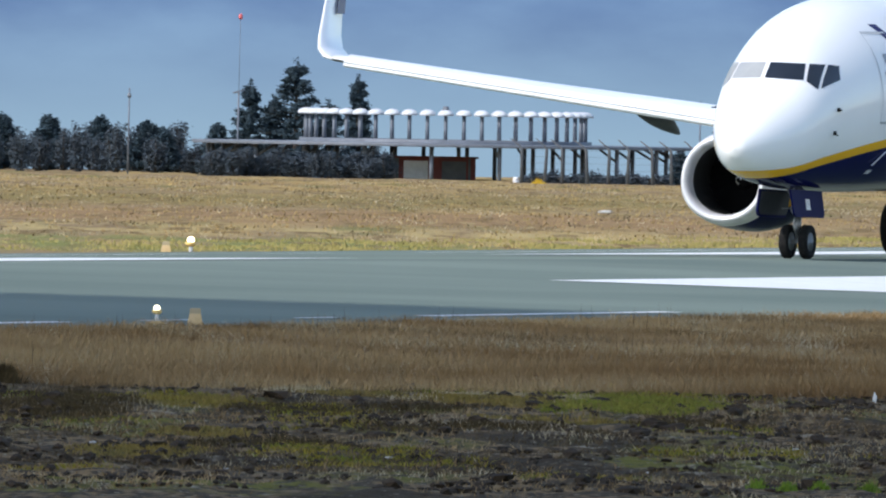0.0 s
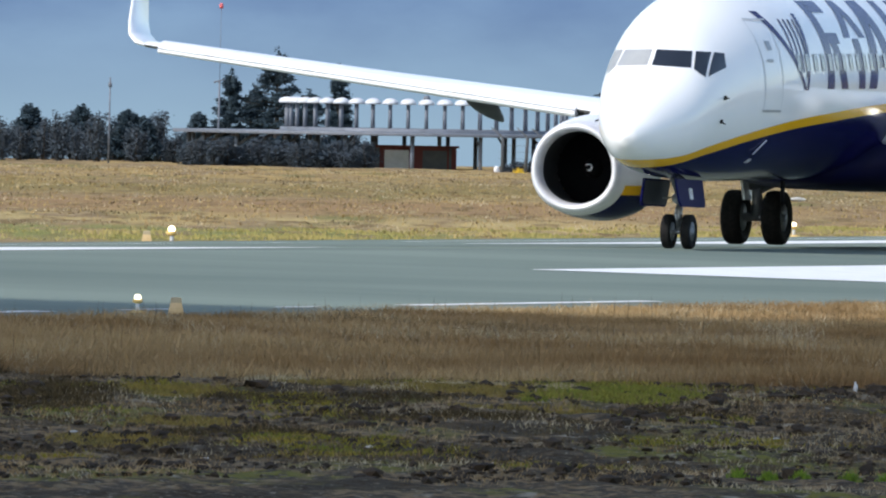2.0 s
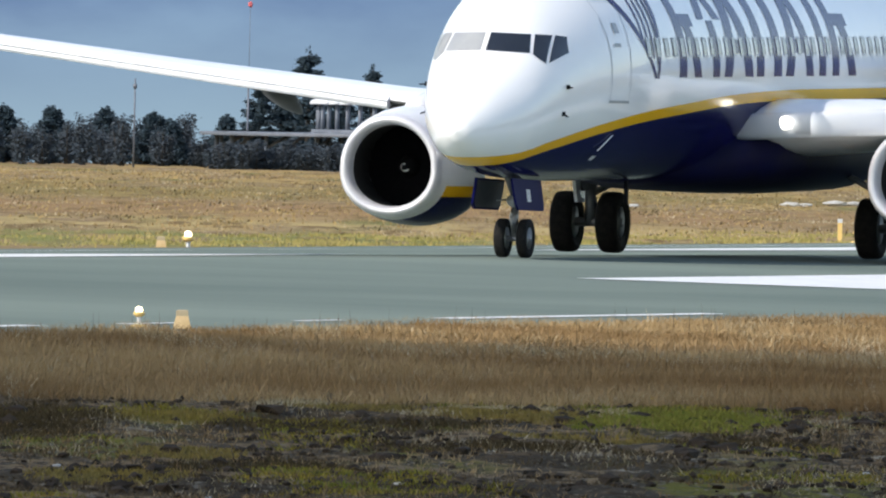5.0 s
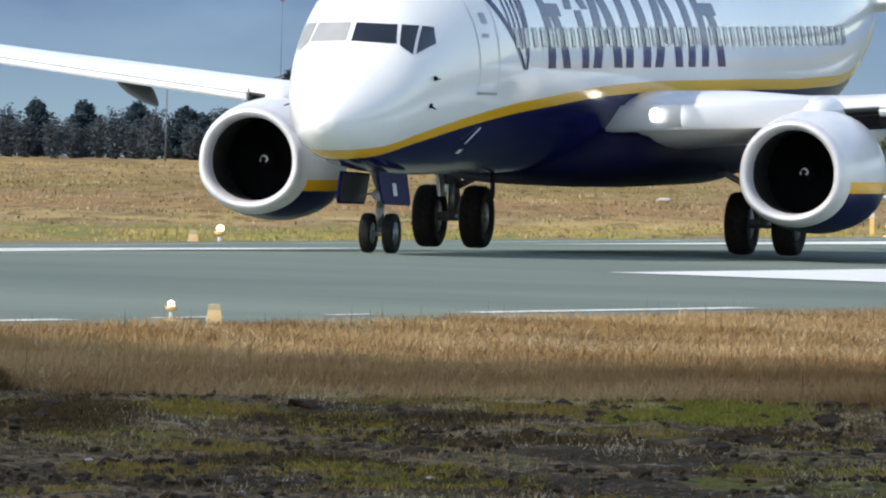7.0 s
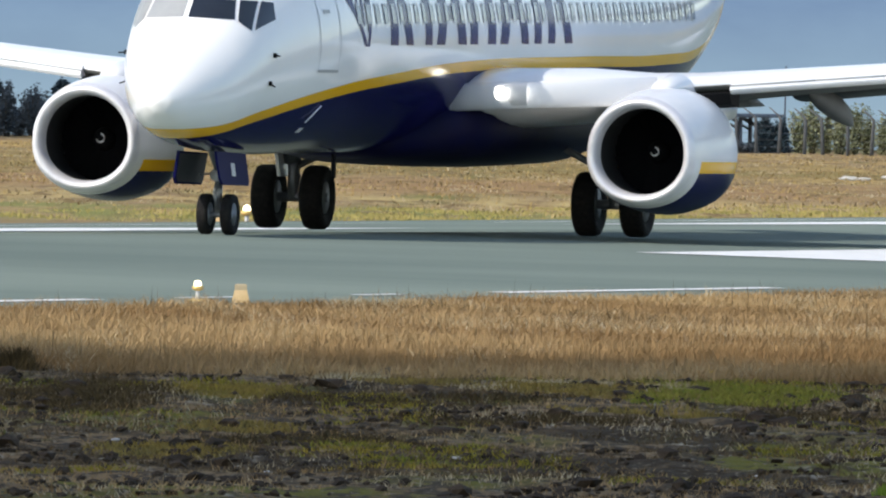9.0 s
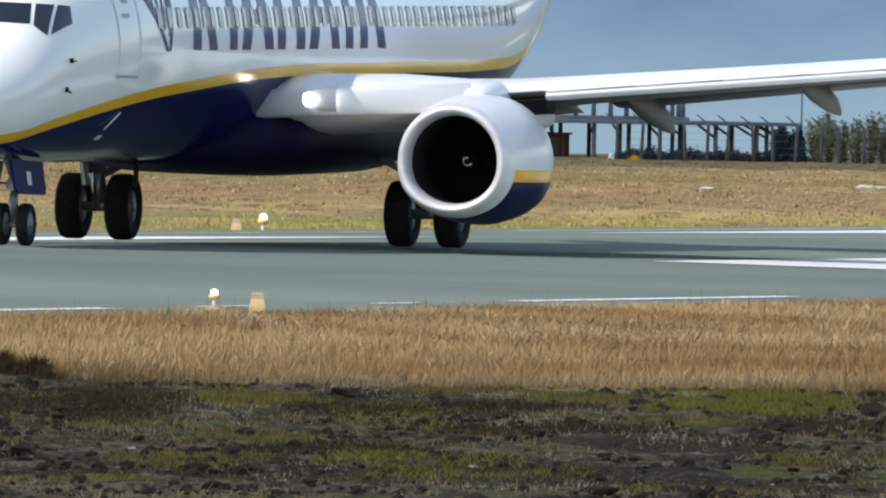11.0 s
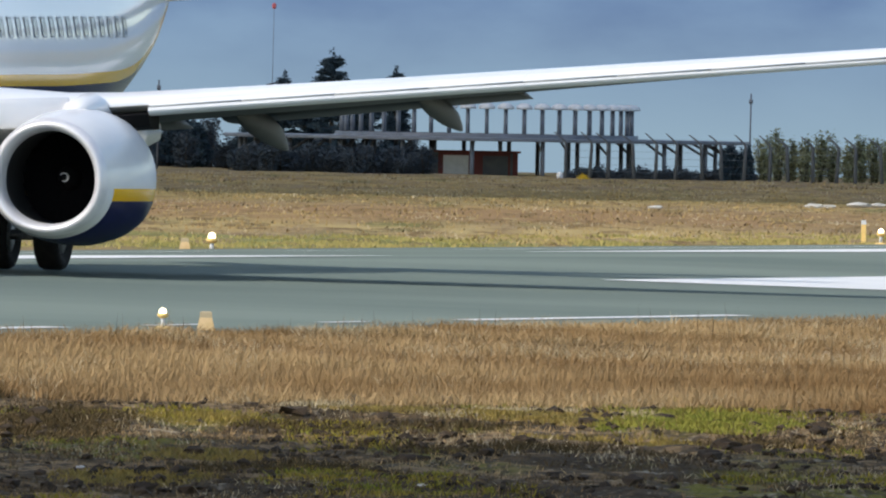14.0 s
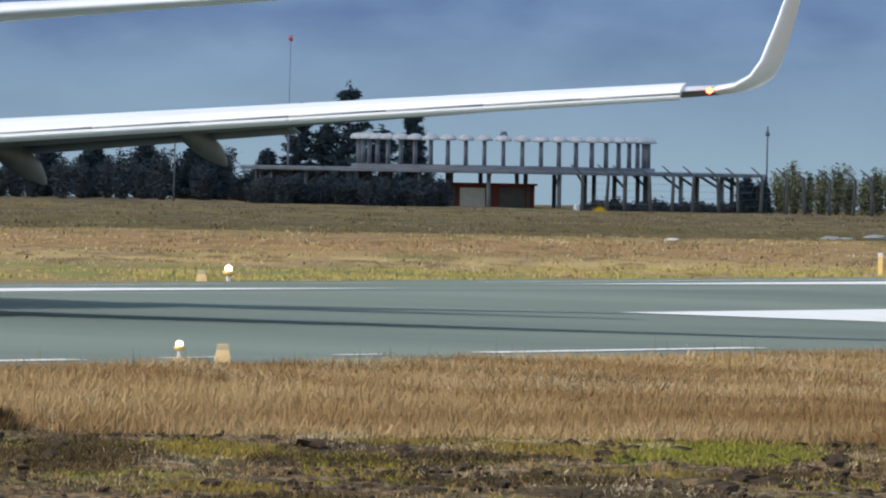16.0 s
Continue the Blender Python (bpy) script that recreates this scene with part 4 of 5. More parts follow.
for i in range(26):
    ob = first if i == 0 else new("post", first.data)
    ob.parent = fence
    ob.matrix_basis = Matrix.Translation((3.6 + i * 0.98 + 0.1 * math.sin(i * 2.3), -0.6 * i, 0)) @ Matrix.Rotation(radians(3 * math.sin(i * 1.7)), 4, "Y")
bm = bmesh.new()
for k in range(5):
    tube(bm, (3.4, 0.1, 0.3 + 0.3 * k), (29.0, -15.2, 0.3 + 0.3 * k), 0.005, n=4)
part("wire", bm, GALV, fence, "thin strained wires")


# ---- trees and scrub ----
def leaf_mesh(name, spots, size, mat, seed, flat=0.6):
    """Many small leaf clumps, each a bent pair of triangles."""
    rng = np.random.default_rng(seed)
    verts, faces = [], []
    for (x, y, z) in spots:
        s = size * rng.uniform(0.6, 1.3)
        d = rng.normal(size=(4, 3)) * s * np.array([1, 1, flat])
        b = len(verts)
        verts += [(x + d[0][0], y + d[0][1], z + d[0][2]), (x + d[1][0], y + d[1][1], z + d[1][2]), (x + d[2][0], y + d[2][1], z + d[2][2]), (x + d[3][0], y + d[3][1], z + d[3][2])]
        faces += [(b, b + 1, b + 2), (b, b + 2, b + 3)]
    me = bpy.data.meshes.new(name)
    me.from_pydata(verts, [], faces)
    me.materials.append(mat)
    return me


def conifer(at, height, spread, seed, label, lean=0.0):
    rng = np.random.default_rng(seed)
    ob = tagged(new("conifer"), label, "tree", "conifers by the beacon")
    ob.matrix_basis = Matrix.Translation(at)
    bm = tube(bmesh.new(), (0, 0, -0.2), (lean * 0.5, 0, height * 0.55), 0.16, 0.09, 8)
    tube(bm, (lean * 0.5, 0, height * 0.55), (lean, 0, height * 0.97), 0.09, 0.015, 6)
    spots = []
    for k in range(100):
        u = 0.03 + 0.9 * rng.random()
        a = rng.random() * 2 * math.pi
        reach = spread * (1 - u) ** 0.75 * rng.uniform(0.55, 1.15) + 0.12
        z = u * height
        tip = (lean * u + reach * math.cos(a), reach * math.sin(a), z + 0.12 * reach)
        tube(bm, (lean * u, 0, z - 0.05), tip, 0.03, 0.008, 4)
        for j in range(95):
            v = rng.random() ** 0.6
            spots.append((lean * u + (tip[0] - lean * u) * v + rng.normal() * 0.07, tip[1] * v + rng.normal() * 0.07, z + (tip[2] - z) * v + rng.normal() * 0.07))
    for j in range(40):
        spots.append((lean + rng.normal() * 0.05, rng.normal() * 0.05, height * rng.uniform(0.9, 1.03)))
    part("trunk", bm, BARK, ob)
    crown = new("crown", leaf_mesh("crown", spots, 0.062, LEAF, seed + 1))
    crown.parent = ob
    tagged(crown, "dark needle clumps, blued for haze")
    return ob


def scrub(at, height, wide, seed, mat, label, leaf=0.05, group="scrub along the field"):
    rng = np.random.default_rng(seed)
    ob = tagged(new("bush"), label, "bush", group)
    ob.matrix_basis = Matrix.Translation(at)
    bm = bmesh.new()
    spots = []
    for k in range(9):
        a, r = rng.random() * 2 * math.pi, wide * rng.uniform(0.1, 0.55)
        top = height * rng.uniform(0.55, 1.0) * (1 - 0.45 * r / wide)
        tip = Vector((r * math.cos(a), r * math.sin(a), top))
        tube(bm, (tip.x * 0.15, tip.y * 0.15, -0.2), tip, 0.05, 0.012, 5)
        for j in range(220):
            v = rng.uniform(0.1, 1.04)
            sd = (0.16 + 0.22 * (1 - abs(2 * v - 1))) * wide * 0.6
            spots.append((tip.x * v + rng.normal() * sd, tip.y * v + rng.normal() * sd, max(0.0, tip.z * v + rng.normal() * 0.10)))
    part("trunk", bm, BARK, ob)
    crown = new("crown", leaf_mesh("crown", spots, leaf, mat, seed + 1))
    crown.parent = ob
    return ob


conifer((-7.12, 1271, -1.45), 5.59, 2.11, 3, "Tall dark conifer with a ragged crown beside the beacon")
conifer((-9.49, 1272, -1.45), 4.43, 1.16, 4, "Slim dark conifer beside the beacon", 0.15)
conifer((-8.12, 1274, -1.45), 3.69, 1.90, 5, "Low spreading dark conifer beside the beacon")
conifer((-5.59, 1275, -1.45), 3.59, 1.69, 6, "Low spreading dark conifer beside the beacon")
conifer((-4.17, 1281, -1.45), 4.80, 0.90, 7, "Small dark conifer rising behind the antenna ring")
conifer((-10.87, 1272, -1.45), 2.43, 0.95, 8, "Low spreading dark conifer beside the beacon")
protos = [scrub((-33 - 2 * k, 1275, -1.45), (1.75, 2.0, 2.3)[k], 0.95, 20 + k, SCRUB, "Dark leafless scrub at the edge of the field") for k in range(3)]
rng = random.Random(5)
k = 0
x = -28.0
while x < -2.4:
    low = 0.95 if x > -11.8 else 1.30
    m = Matrix.Translation((x * 1.08, 1278 + rng.uniform(-8, 18), -1.45)) @ Matrix.Rotation(rng.uniform(0, 6.28), 4, "Z") @ Matrix.Diagonal((1, 1, 1, 1))
    c = copy_thing(protos[k % 3], m)
    c.scale = (rng.uniform(0.9, 1.2), 1, low * rng.uniform(0.78, 1.05))
    k += 1
    x += rng.uniform(0.32, 0.5)
# the same scrub, low, before and under the deck
x = -11.0
while x < -2.6:
    c = copy_thing(protos[k % 3], Matrix.Translation((x, 1230 + rng.uniform(-3, 3), -1.45)) @ Matrix.Rotation(rng.uniform(0, 6.28), 4, "Z"))
    c.scale = (rng.uniform(0.9, 1.2), 1, rng.uniform(0.62, 0.78))
    k += 1
    x += rng.uniform(0.36, 0.55)
for x, h in ((-19.9, 2.5), (-17.8, 2.45), (-15.4, 2.5), (-13.4, 2.3), (-23.0, 2.45), (-12.7, 2.0)):
    conifer((x * 1.08, 1285, -1.45), h * 1.08, 1.15, int(40 - x * 3), "Small dark conifer standing in the scrub")
for k in range(16):
    scrub((12.4 + k * 0.62, 1208 + (k % 3) * 2, -1.4), 2.35 + 0.3 * math.sin(k * 1.9), 0.8, 60 + k, GORSE, "Pale green scrub growing behind the fence")
for k in range(4):
    scrub((10.6 + 0.35 * k, 1204, -1.4), 1.8, 0.5, 80 + k, LEAF, "Dark bush against the fence, blued for haze")
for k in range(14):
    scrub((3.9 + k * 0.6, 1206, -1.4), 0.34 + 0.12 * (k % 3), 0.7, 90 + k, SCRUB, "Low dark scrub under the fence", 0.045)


# ---- grass ----
def blades(name, spots, mat, label, width, seed, lean=0.25):
    """One mesh of many single blades, each a narrow triangle. spots: x, y, z, height."""
    rng = np.random.default_rng(seed)
    n = len(spots)
    sp = np.array(spots)
    a = rng.uniform(0, math.pi, n)
    w = width * rng.uniform(0.6, 1.4, n)
    tip = rng.normal(size=(n, 2)) * lean * sp[:, 3:4]
    v = np.zeros((n, 3, 3))
    v[:, 0, 0], v[:, 0, 1] = sp[:, 0] - w * np.cos(a), sp[:, 1] - w * np.sin(a)
    v[:, 1, 0], v[:, 1, 1] = sp[:, 0] + w * np.cos(a), sp[:, 1] + w * np.sin(a)
    v[:, 0, 2] = v[:, 1, 2] = sp[:, 2] - 0.02
    v[:, 2, 0], v[:, 2, 1], v[:, 2, 2] = sp[:, 0] + tip[:, 0], sp[:, 1] + tip[:, 1], sp[:, 2] + sp[:, 3]
    me = bpy.data.meshes.new(name)
    me.from_pydata(v.reshape(-1, 3).tolist(), [], [(3 * i, 3 * i + 1, 3 * i + 2) for i in range(n)])
    me.materials.append(mat)
    return tagged(new(name, me), label, "grass", kind="stuff")


def port_of(x, y):
    return (x - TRACK.x) * PORT.x + (y - TRACK.y) * PORT.y


def scatter(count, x0, x1, y0, y1, low, high, seed, keep):
    rng = random.Random(seed)
    out = []
    while len(out) < count:
        x, y = rng.uniform(x0, x1), rng.uniform(y0, y1)
        k = keep(x, y)
        if k > 0 and rng.random() < k:
            h = rng.uniform(low, high) * (0.65 + 0.5 * noise.noise((x * 1.3, y * 0.5, 7.0)) + 0.2)
            out.append((x, y, rough_lie(x, y), max(0.04, h)))
    return out


def near_field(x, y):
    p = port_of(x, y)
    if p < 20.3:
        return 0
    if p < 21.2:
        return max(0.0, 0.9 * noise.noise((x * 0.7, y * 0.05, 21.0)))
    return 1.0 if p > 23.3 else (0.25 if p < 22 else 0.6)


blades("dry_grass", scatter(130000, -10, 9, 333.5, 414, 0.04, 0.15, 1, near_field), STRAW, "Dry straw-coloured grass beside the runway", 0.0085, 2, 0.8)
blades("tall_grass", scatter(42000, -10, 9, 333.5, 360, 0.13, 0.27, 41, lambda x, y: near_field(x, y) * max(0.0, min(1.0, (360 - y) / 16)) * (0.75 + 0.5 * noise.noise((x * 1.1, y * 0.2, 31.0)))), STRAW, "Taller dry grass standing before the short grass", 0.010, 42, 0.5)
blades("bleached_grass", scatter(12000, -10, 9, 333.5, 414, 0.06, 0.18, 3, lambda x, y: near_field(x, y) * max(0.0, noise.noise((x * 0.8, y * 0.12, 4.0)) * 2.2)), PALE_STRAW, "Bleached pale grass in patches", 0.009, 4, 1.0)
blades("brown_grass", scatter(14000, -10, 9, 333.5, 414, 0.05, 0.14, 27, lambda x, y: near_field(x, y) * max(0.0, noise.noise((x * 0.35, y * 0.16, 14.0)) * 2.5 - 0.1)), RUSH, "Dull brown grass in loose patches", 0.008, 28, 1.0)
blades("grass_stalks", scatter(220, -10, 9, 333.5, 396, 0.30, 0.46, 5, near_field), RUSH, "Scattered thin dark grass stalks", 0.006, 6, 0.08)


def peat_patch(a, b, lo):
    def keep(x, y):
        n = noise.noise((x * 0.35 + a, y * 0.10 + b, 9.0)) + 0.4 * noise.noise((x * 1.3, y * 0.4 + a, 2.0))
        return max(0.0, min(1.0, (n - lo) * 4))
    return keep


blades("moss_tufts", scatter(17000, -9, 9, 285, 335, 0.03, 0.08, 7, peat_patch(0.0, 0.0, 0.2)), MOSS, "Short green and yellow moss tufts on peat", 0.014, 8, 0.9)
blades("dead_grass_tufts", scatter(7000, -9, 9, 268, 336, 0.03, 0.09, 9, peat_patch(30.0, 10.0, 0.12)), PALE_STRAW, "Short bleached tufts on turned peat", 0.010, 10, 0.9)
blades("straw_tufts", scatter(16000, -9, 9, 268, 336, 0.03, 0.09, 29, peat_patch(80.0, 35.0, -0.1)), STRAW, "Short straw-coloured tufts on turned peat", 0.010, 30, 0.9)
blades("heather", scatter(30000, -9, 9, 285, 337, 0.03, 0.10, 11, peat_patch(60.0, 20.0, -0.2)), RUSH, "Low brown heather on turned peat", 0.010, 12, 0.9)


def oval(cx, cy, rx, ry):
    return lambda x, y: max(0.0, 1.0 - ((x - cx) / rx) ** 2 - ((y - cy) / ry) ** 2 + 0.5 * noise.noise((x * 1.7, y * 0.5, 1.0)))


FRESH = material("fresh_moss", (0.17, 0.195, 0.032), 0.95, other=(0.24, 0.21, 0.045), scale=1.2, island=0.25, spec=0.1)
OCHRE = material("ochre_moss", (0.27, 0.19, 0.05), 0.95, other=(0.19, 0.155, 0.055), scale=1.2, island=0.25, spec=0.1)
blades("fresh_moss", scatter(13000, 0.5, 6.5, 314, 334, 0.03, 0.09, 21, oval(2.75, 326.5, 1.5, 6.0)), FRESH, "Bright green moss patch on the peat", 0.016, 22, 0.6)
blades("ochre_moss", scatter(15000, -6, 6, 292, 334, 0.03, 0.08, 23, lambda x, y: max(oval(1.2, 327, 1.0, 3.0)(x, y), oval(-1.4, 330, 0.9, 2.5)(x, y), oval(-3.4, 325, 0.8, 3.0)(x, y), oval(0.2, 329, 0.9, 2.2)(x, y),
                                                                                 0.8 * oval(-3.1, 308, 0.8, 3.0)(x, y), 0.8 * oval(-3.7, 298, 1.1, 2.2)(x, y), 0.5 * oval(1.6, 318, 1.2, 2.0)(x, y))), OCHRE, "Ochre moss patches on the peat", 0.014, 24, 0.6)
blades("dark_heather", scatter(16000, -8, 8, 292, 335, 0.04, 0.11, 43, lambda x, y: max(oval(-5.1, 322, 1.3, 8.0)(x, y), 0.8 * oval(-1.7, 321, 1.3, 2.0)(x, y), 0.8 * oval(-0.2, 323.5, 1.0, 1.6)(x, y), 0.8 * oval(0.4, 313, 2.2, 2.2)(x, y), 0.7 * oval(3.4, 318, 1.2, 2.5)(x, y), 0.7 * oval(-2.0, 303, 1.6, 2.0)(x, y))),
       DARK_RUSH, "Dark heather mats on the peat", 0.012, 44, 0.8)

blades("bleached_patch", scatter(2600, -3.5, 3.5, 325, 335, 0.03, 0.09, 25, lambda x, y: max(oval(0.6, 331.5, 0.75, 1.6)(x, y), 0.8 * oval(-2.0, 332, 0.6, 1.2)(x, y), 0.7 * oval(1.9, 329, 0.5, 1.5)(x, y), 0.6 * oval(-0.4, 328.5, 0.5, 1.3)(x, y))), PALE_STRAW, "Pale bleached grass patch on the peat", 0.014, 26, 0.6)


def far_field(x, y):
    return 1.0 if port_of(x, y) < -29.5 else 0.0


blades("field_grass", scatter(22000, -24, 26, 600, 1190, 0.03, 0.10, 13, lambda x, y: far_field(x, y) * (0.5 + noise.noise((x * 0.35, y * 0.03, 3.0)))), FIELD, "Straw-coloured rough field behind the runway", 0.030, 14, 0.7)
blades("field_tufts", scatter(2600, -24, 26, 610, 1190, 0.04, 0.11, 51, lambda x, y: far_field(x, y) * max(0.0, 1.8 * noise.noise((x * 0.5, y * 0.035, 13.0)) - 0.15)), RUSH, "Brown tufts in the rough field", 0.035, 52, 0.7)
blades("pale_field_tufts", scatter(8000, -24, 26, 610, 1190, 0.03, 0.10, 53, lambda x, y: far_field(x, y) * max(0.0, 1.8 * noise.noise((x * 0.4, y * 0.03, 23.0)) - 0.1)), PALE_STRAW, "Bleached tufts in the rough field", 0.026, 54, 0.7)
blades("verge_grass", scatter(12000, -12, 16, 570, 680, 0.03, 0.10, 15, lambda x, y: (-29.8 - port_of(x, y) < 9) * max(0.03, 0.3 + 1.6 * noise.noise((x * 0.5, y * 0.1, 6.0))) if port_of(x, y) < -29.8 else 0.0), FIELD_GREEN, "Greener grass verge at the far runway edge", 0.022, 16)


def clump(at, n, tall, wide, mat, name, label, cat, seed):
    rng = random.Random(seed)
    spots = []
    for i in range(n):
        r = wide * abs(rng.gauss(0, 0.5))
        a = rng.uniform(0, 6.283)
        spots.append((r * math.cos(a), r * math.sin(a) * 2.0, 0.0, tall * rng.uniform(0.5, 1.0) * max(0.2, 1 - r / wide / 1.6)))
    ob = blades(name, spots, mat, label, 0.012, seed, 0.4)
    ob["category"] = cat
    del ob["kind"]
    ob.matrix_basis = Matrix.Translation(at)
    return ob


for x, y, w in ((-6.5, 333.5, 0.42), (-7.1, 334.5, 0.5), (-6.05, 333, 0.26), (-7.9, 334, 0.5)):
    clump(on_land(x, y), 900, 0.34, w, DARK_RUSH, "rush_clump", "Brown clump of rushes in the grass", "rushes", int(90 - x * 10))
clump(on_land(-0.40, 335), 120, 0.15, 0.09, LEAF, "heather_sprig", "Small dark green sprig on the peat", "sprig", 7)
clump(on_land(-1.57, 335), 120, 0.14, 0.09, LEAF, "heather_sprig", "Small dark green sprig on the peat", "sprig", 8)


def clods(count, seed):
    """Lumps of turned peat, joined."""
    rng = random.Random(seed)
    verts, faces = [], []
    base = bmesh.new()
    bmesh.ops.create_icosphere(base, subdivisions=1, radius=1.0)
    bv = [v.co.copy() for v in base.verts]
    bf = [[v.index for v in f.verts] for f in base.faces]
    base.free()
    made = 0
    while made < count:
        x, y = rng.uniform(-9, 9), rng.uniform(268, 334)
        n = noise.noise((x * 0.4 + 11, y * 0.13, 3.0))
        if n < 0.05 and rng.random() > 0.12:
            continue
        s = rng.uniform(0.015, 0.05) * (2.0 if rng.random() < 0.07 else 1.0)
        z = rough_lie(x, y)
        o = len(verts)
        for v in bv:
            k = s * (1 + 0.5 * rng.uniform(-1, 1))
            verts.append((x + v.x * k * 1.5, y + v.y * k * 2.2, z + 0.4 * s + v.z * k * 0.9))
        faces += [[o + i for i in f] for f in bf]
        made += 1
    me = bpy.data.meshes.new("peat_clods")
    me.from_pydata(verts, [], faces)
    me.materials.append(PEAT)
    return tagged(new("peat_clods", me), "Scattered lumps of dark turned peat", "soil", kind="stuff")


clods(2600, 17)


# ---- small things on the peat and in the field ----
STONE = material("pale_stone", (0.52, 0.51, 0.48), 0.85, other=(0.40, 0.39, 0.36), scale=9, bump=0.3)
SHEET = material("white_plastic", (0.78, 0.78, 0.78), 0.45, scale=6)
FERN = material("bright_fern", (0.19, 0.27, 0.03), 0.9, other=(0.14, 0.22, 0.03), scale=4, island=0.3, spec=0.1)
PETAL = material("yellow_petals", (0.75, 0.50, 0.03), 0.8, scale=9)


def lump(name, at, size, mat, label, cat, seed, flat=(1.4, 1.6, 0.7), rough=0.35, level=2):
    """A weathered lump with an uneven outline."""
    bm = bmesh.new()
    bmesh.ops.create_icosphere(bm, subdivisions=level, radius=1.0)
    for v in bm.verts:
        k = size * (1 + rough * noise.noise(v.co * 1.7 + Vector((seed, 0, 0))) + 0.5 * rough * noise.noise(v.co * 4.1 + Vector((0, seed, 0))))
        v.co = Vector((v.co.x * flat[0], v.co.y * flat[1], v.co.z * flat[2])) * k
    ob = part(name, bm, mat, None, smooth=False)
    ob.matrix_basis = Matrix.Translation(at)
    return tagged(ob, label, cat)


for i, (x, y, r) in enumerate(((3.1, 314, 0.13), (2.85, 315, 0.10), (3.45, 313.5, 0.11), (4.9, 328, 0.12), (5.3, 329, 0.09), (6.35, 331.5, 0.12), (6.8, 331, 0.10), (5.55, 326, 0.10),
                               (0.52, 315, 0.09), (4.55, 333, 0.07), (4.2, 333.4, 0.06), (4.35, 333.1, 0.05), (-3.2, 309, 0.09), (-1.1, 303, 0.08), (5.0, 308, 0.10))):
    lump("peat_clod", on_land(x, y, r * 0.25), r, PEAT, "Large dark clod of turned peat", "soil clod", i * 3.7, (1.6, 1.6, 0.8), 0.6)
heap = random.Random(77)
for i in range(34):
    far = heap.random()
    x, y, r = 3.7 + 4.0 * heap.random(), 322 + 10.5 * far, heap.uniform(0.04, 0.095)
    lump("peat_clod", on_land(x, y, r * 0.2), r, PEAT, "Large dark clod of turned peat", "soil clod", i * 2.3 + 60, (1.9, 1.6, 0.7), 0.6)
for i, (x, y, r) in enumerate(((1.44, 312, 0.045), (2.17, 271, 0.05), (1.9, 300, 0.03), (-0.6, 296, 0.035), (3.9, 300, 0.03), (4.6, 305, 0.03), (5.4, 312, 0.035), (0.9, 288, 0.03), (-2.6, 290, 0.035), (-4.4, 302, 0.03), (2.6, 291, 0.025))):
    lump("stone", on_land(x, y, r * 0.3), r, STONE, "Small pale stone lying on the peat", "stone", i * 2.9, (1.7, 1.2, 0.6))
for i, (x, y, r) in enumerate(((5.16, 815, 0.10), (10.25, 845, 0.13), (10.7, 846, 0.10), (11.9, 865, 0.16), (12.5, 866, 0.12))):
    lump("stone", on_land(x, y, r * 0.5), r, STONE, "Pale stone lying in the far field", "stone", i * 5.1, (2.4, 1.2, 0.6))
lump("plastic_scrap", on_land(6.04, 332, 0.07), 0.055, SHEET, "Crumpled scrap of white plastic leaning on peat", "plastic scrap", 4.0, (0.45, 0.5, 1.3), 0.6)
lump("plastic_scrap", on_land(3.34, 1196, 0.12), 0.16, SHEET, "Scrap of white plastic below the fence", "plastic scrap", 9.0, (0.8, 0.7, 1.1), 0.5)
for x, y, n in ((4.15, 277, 260), (4.55, 277.5, 220), (5.1, 276, 200), (5.55, 277, 180), (3.8, 278, 140)):
    clump(on_land(x, y), n, 0.15, 0.15, FERN, "fern", "Bright green fern tuft on dark peat", "fern", int(x * 100))
clump(on_land(2.43, 336.5), 40, 0.12, 0.04, PETAL, "yellow_flower", "Small yellow flower at the grass edge", "flower", 31)
clump(on_land(2.87, 336), 60, 0.22, 0.12, PALE_STRAW, "dead_stalks", "Bleached dead stalks leaning at the grass edge", "dead stalks", 33)
clump(Vector((4.35, 1195, -1.35)), 300, 0.35, 0.35, PETAL, "gorse_bush", "Low gorse bush in yellow bloom by the fence", "gorse", 35)


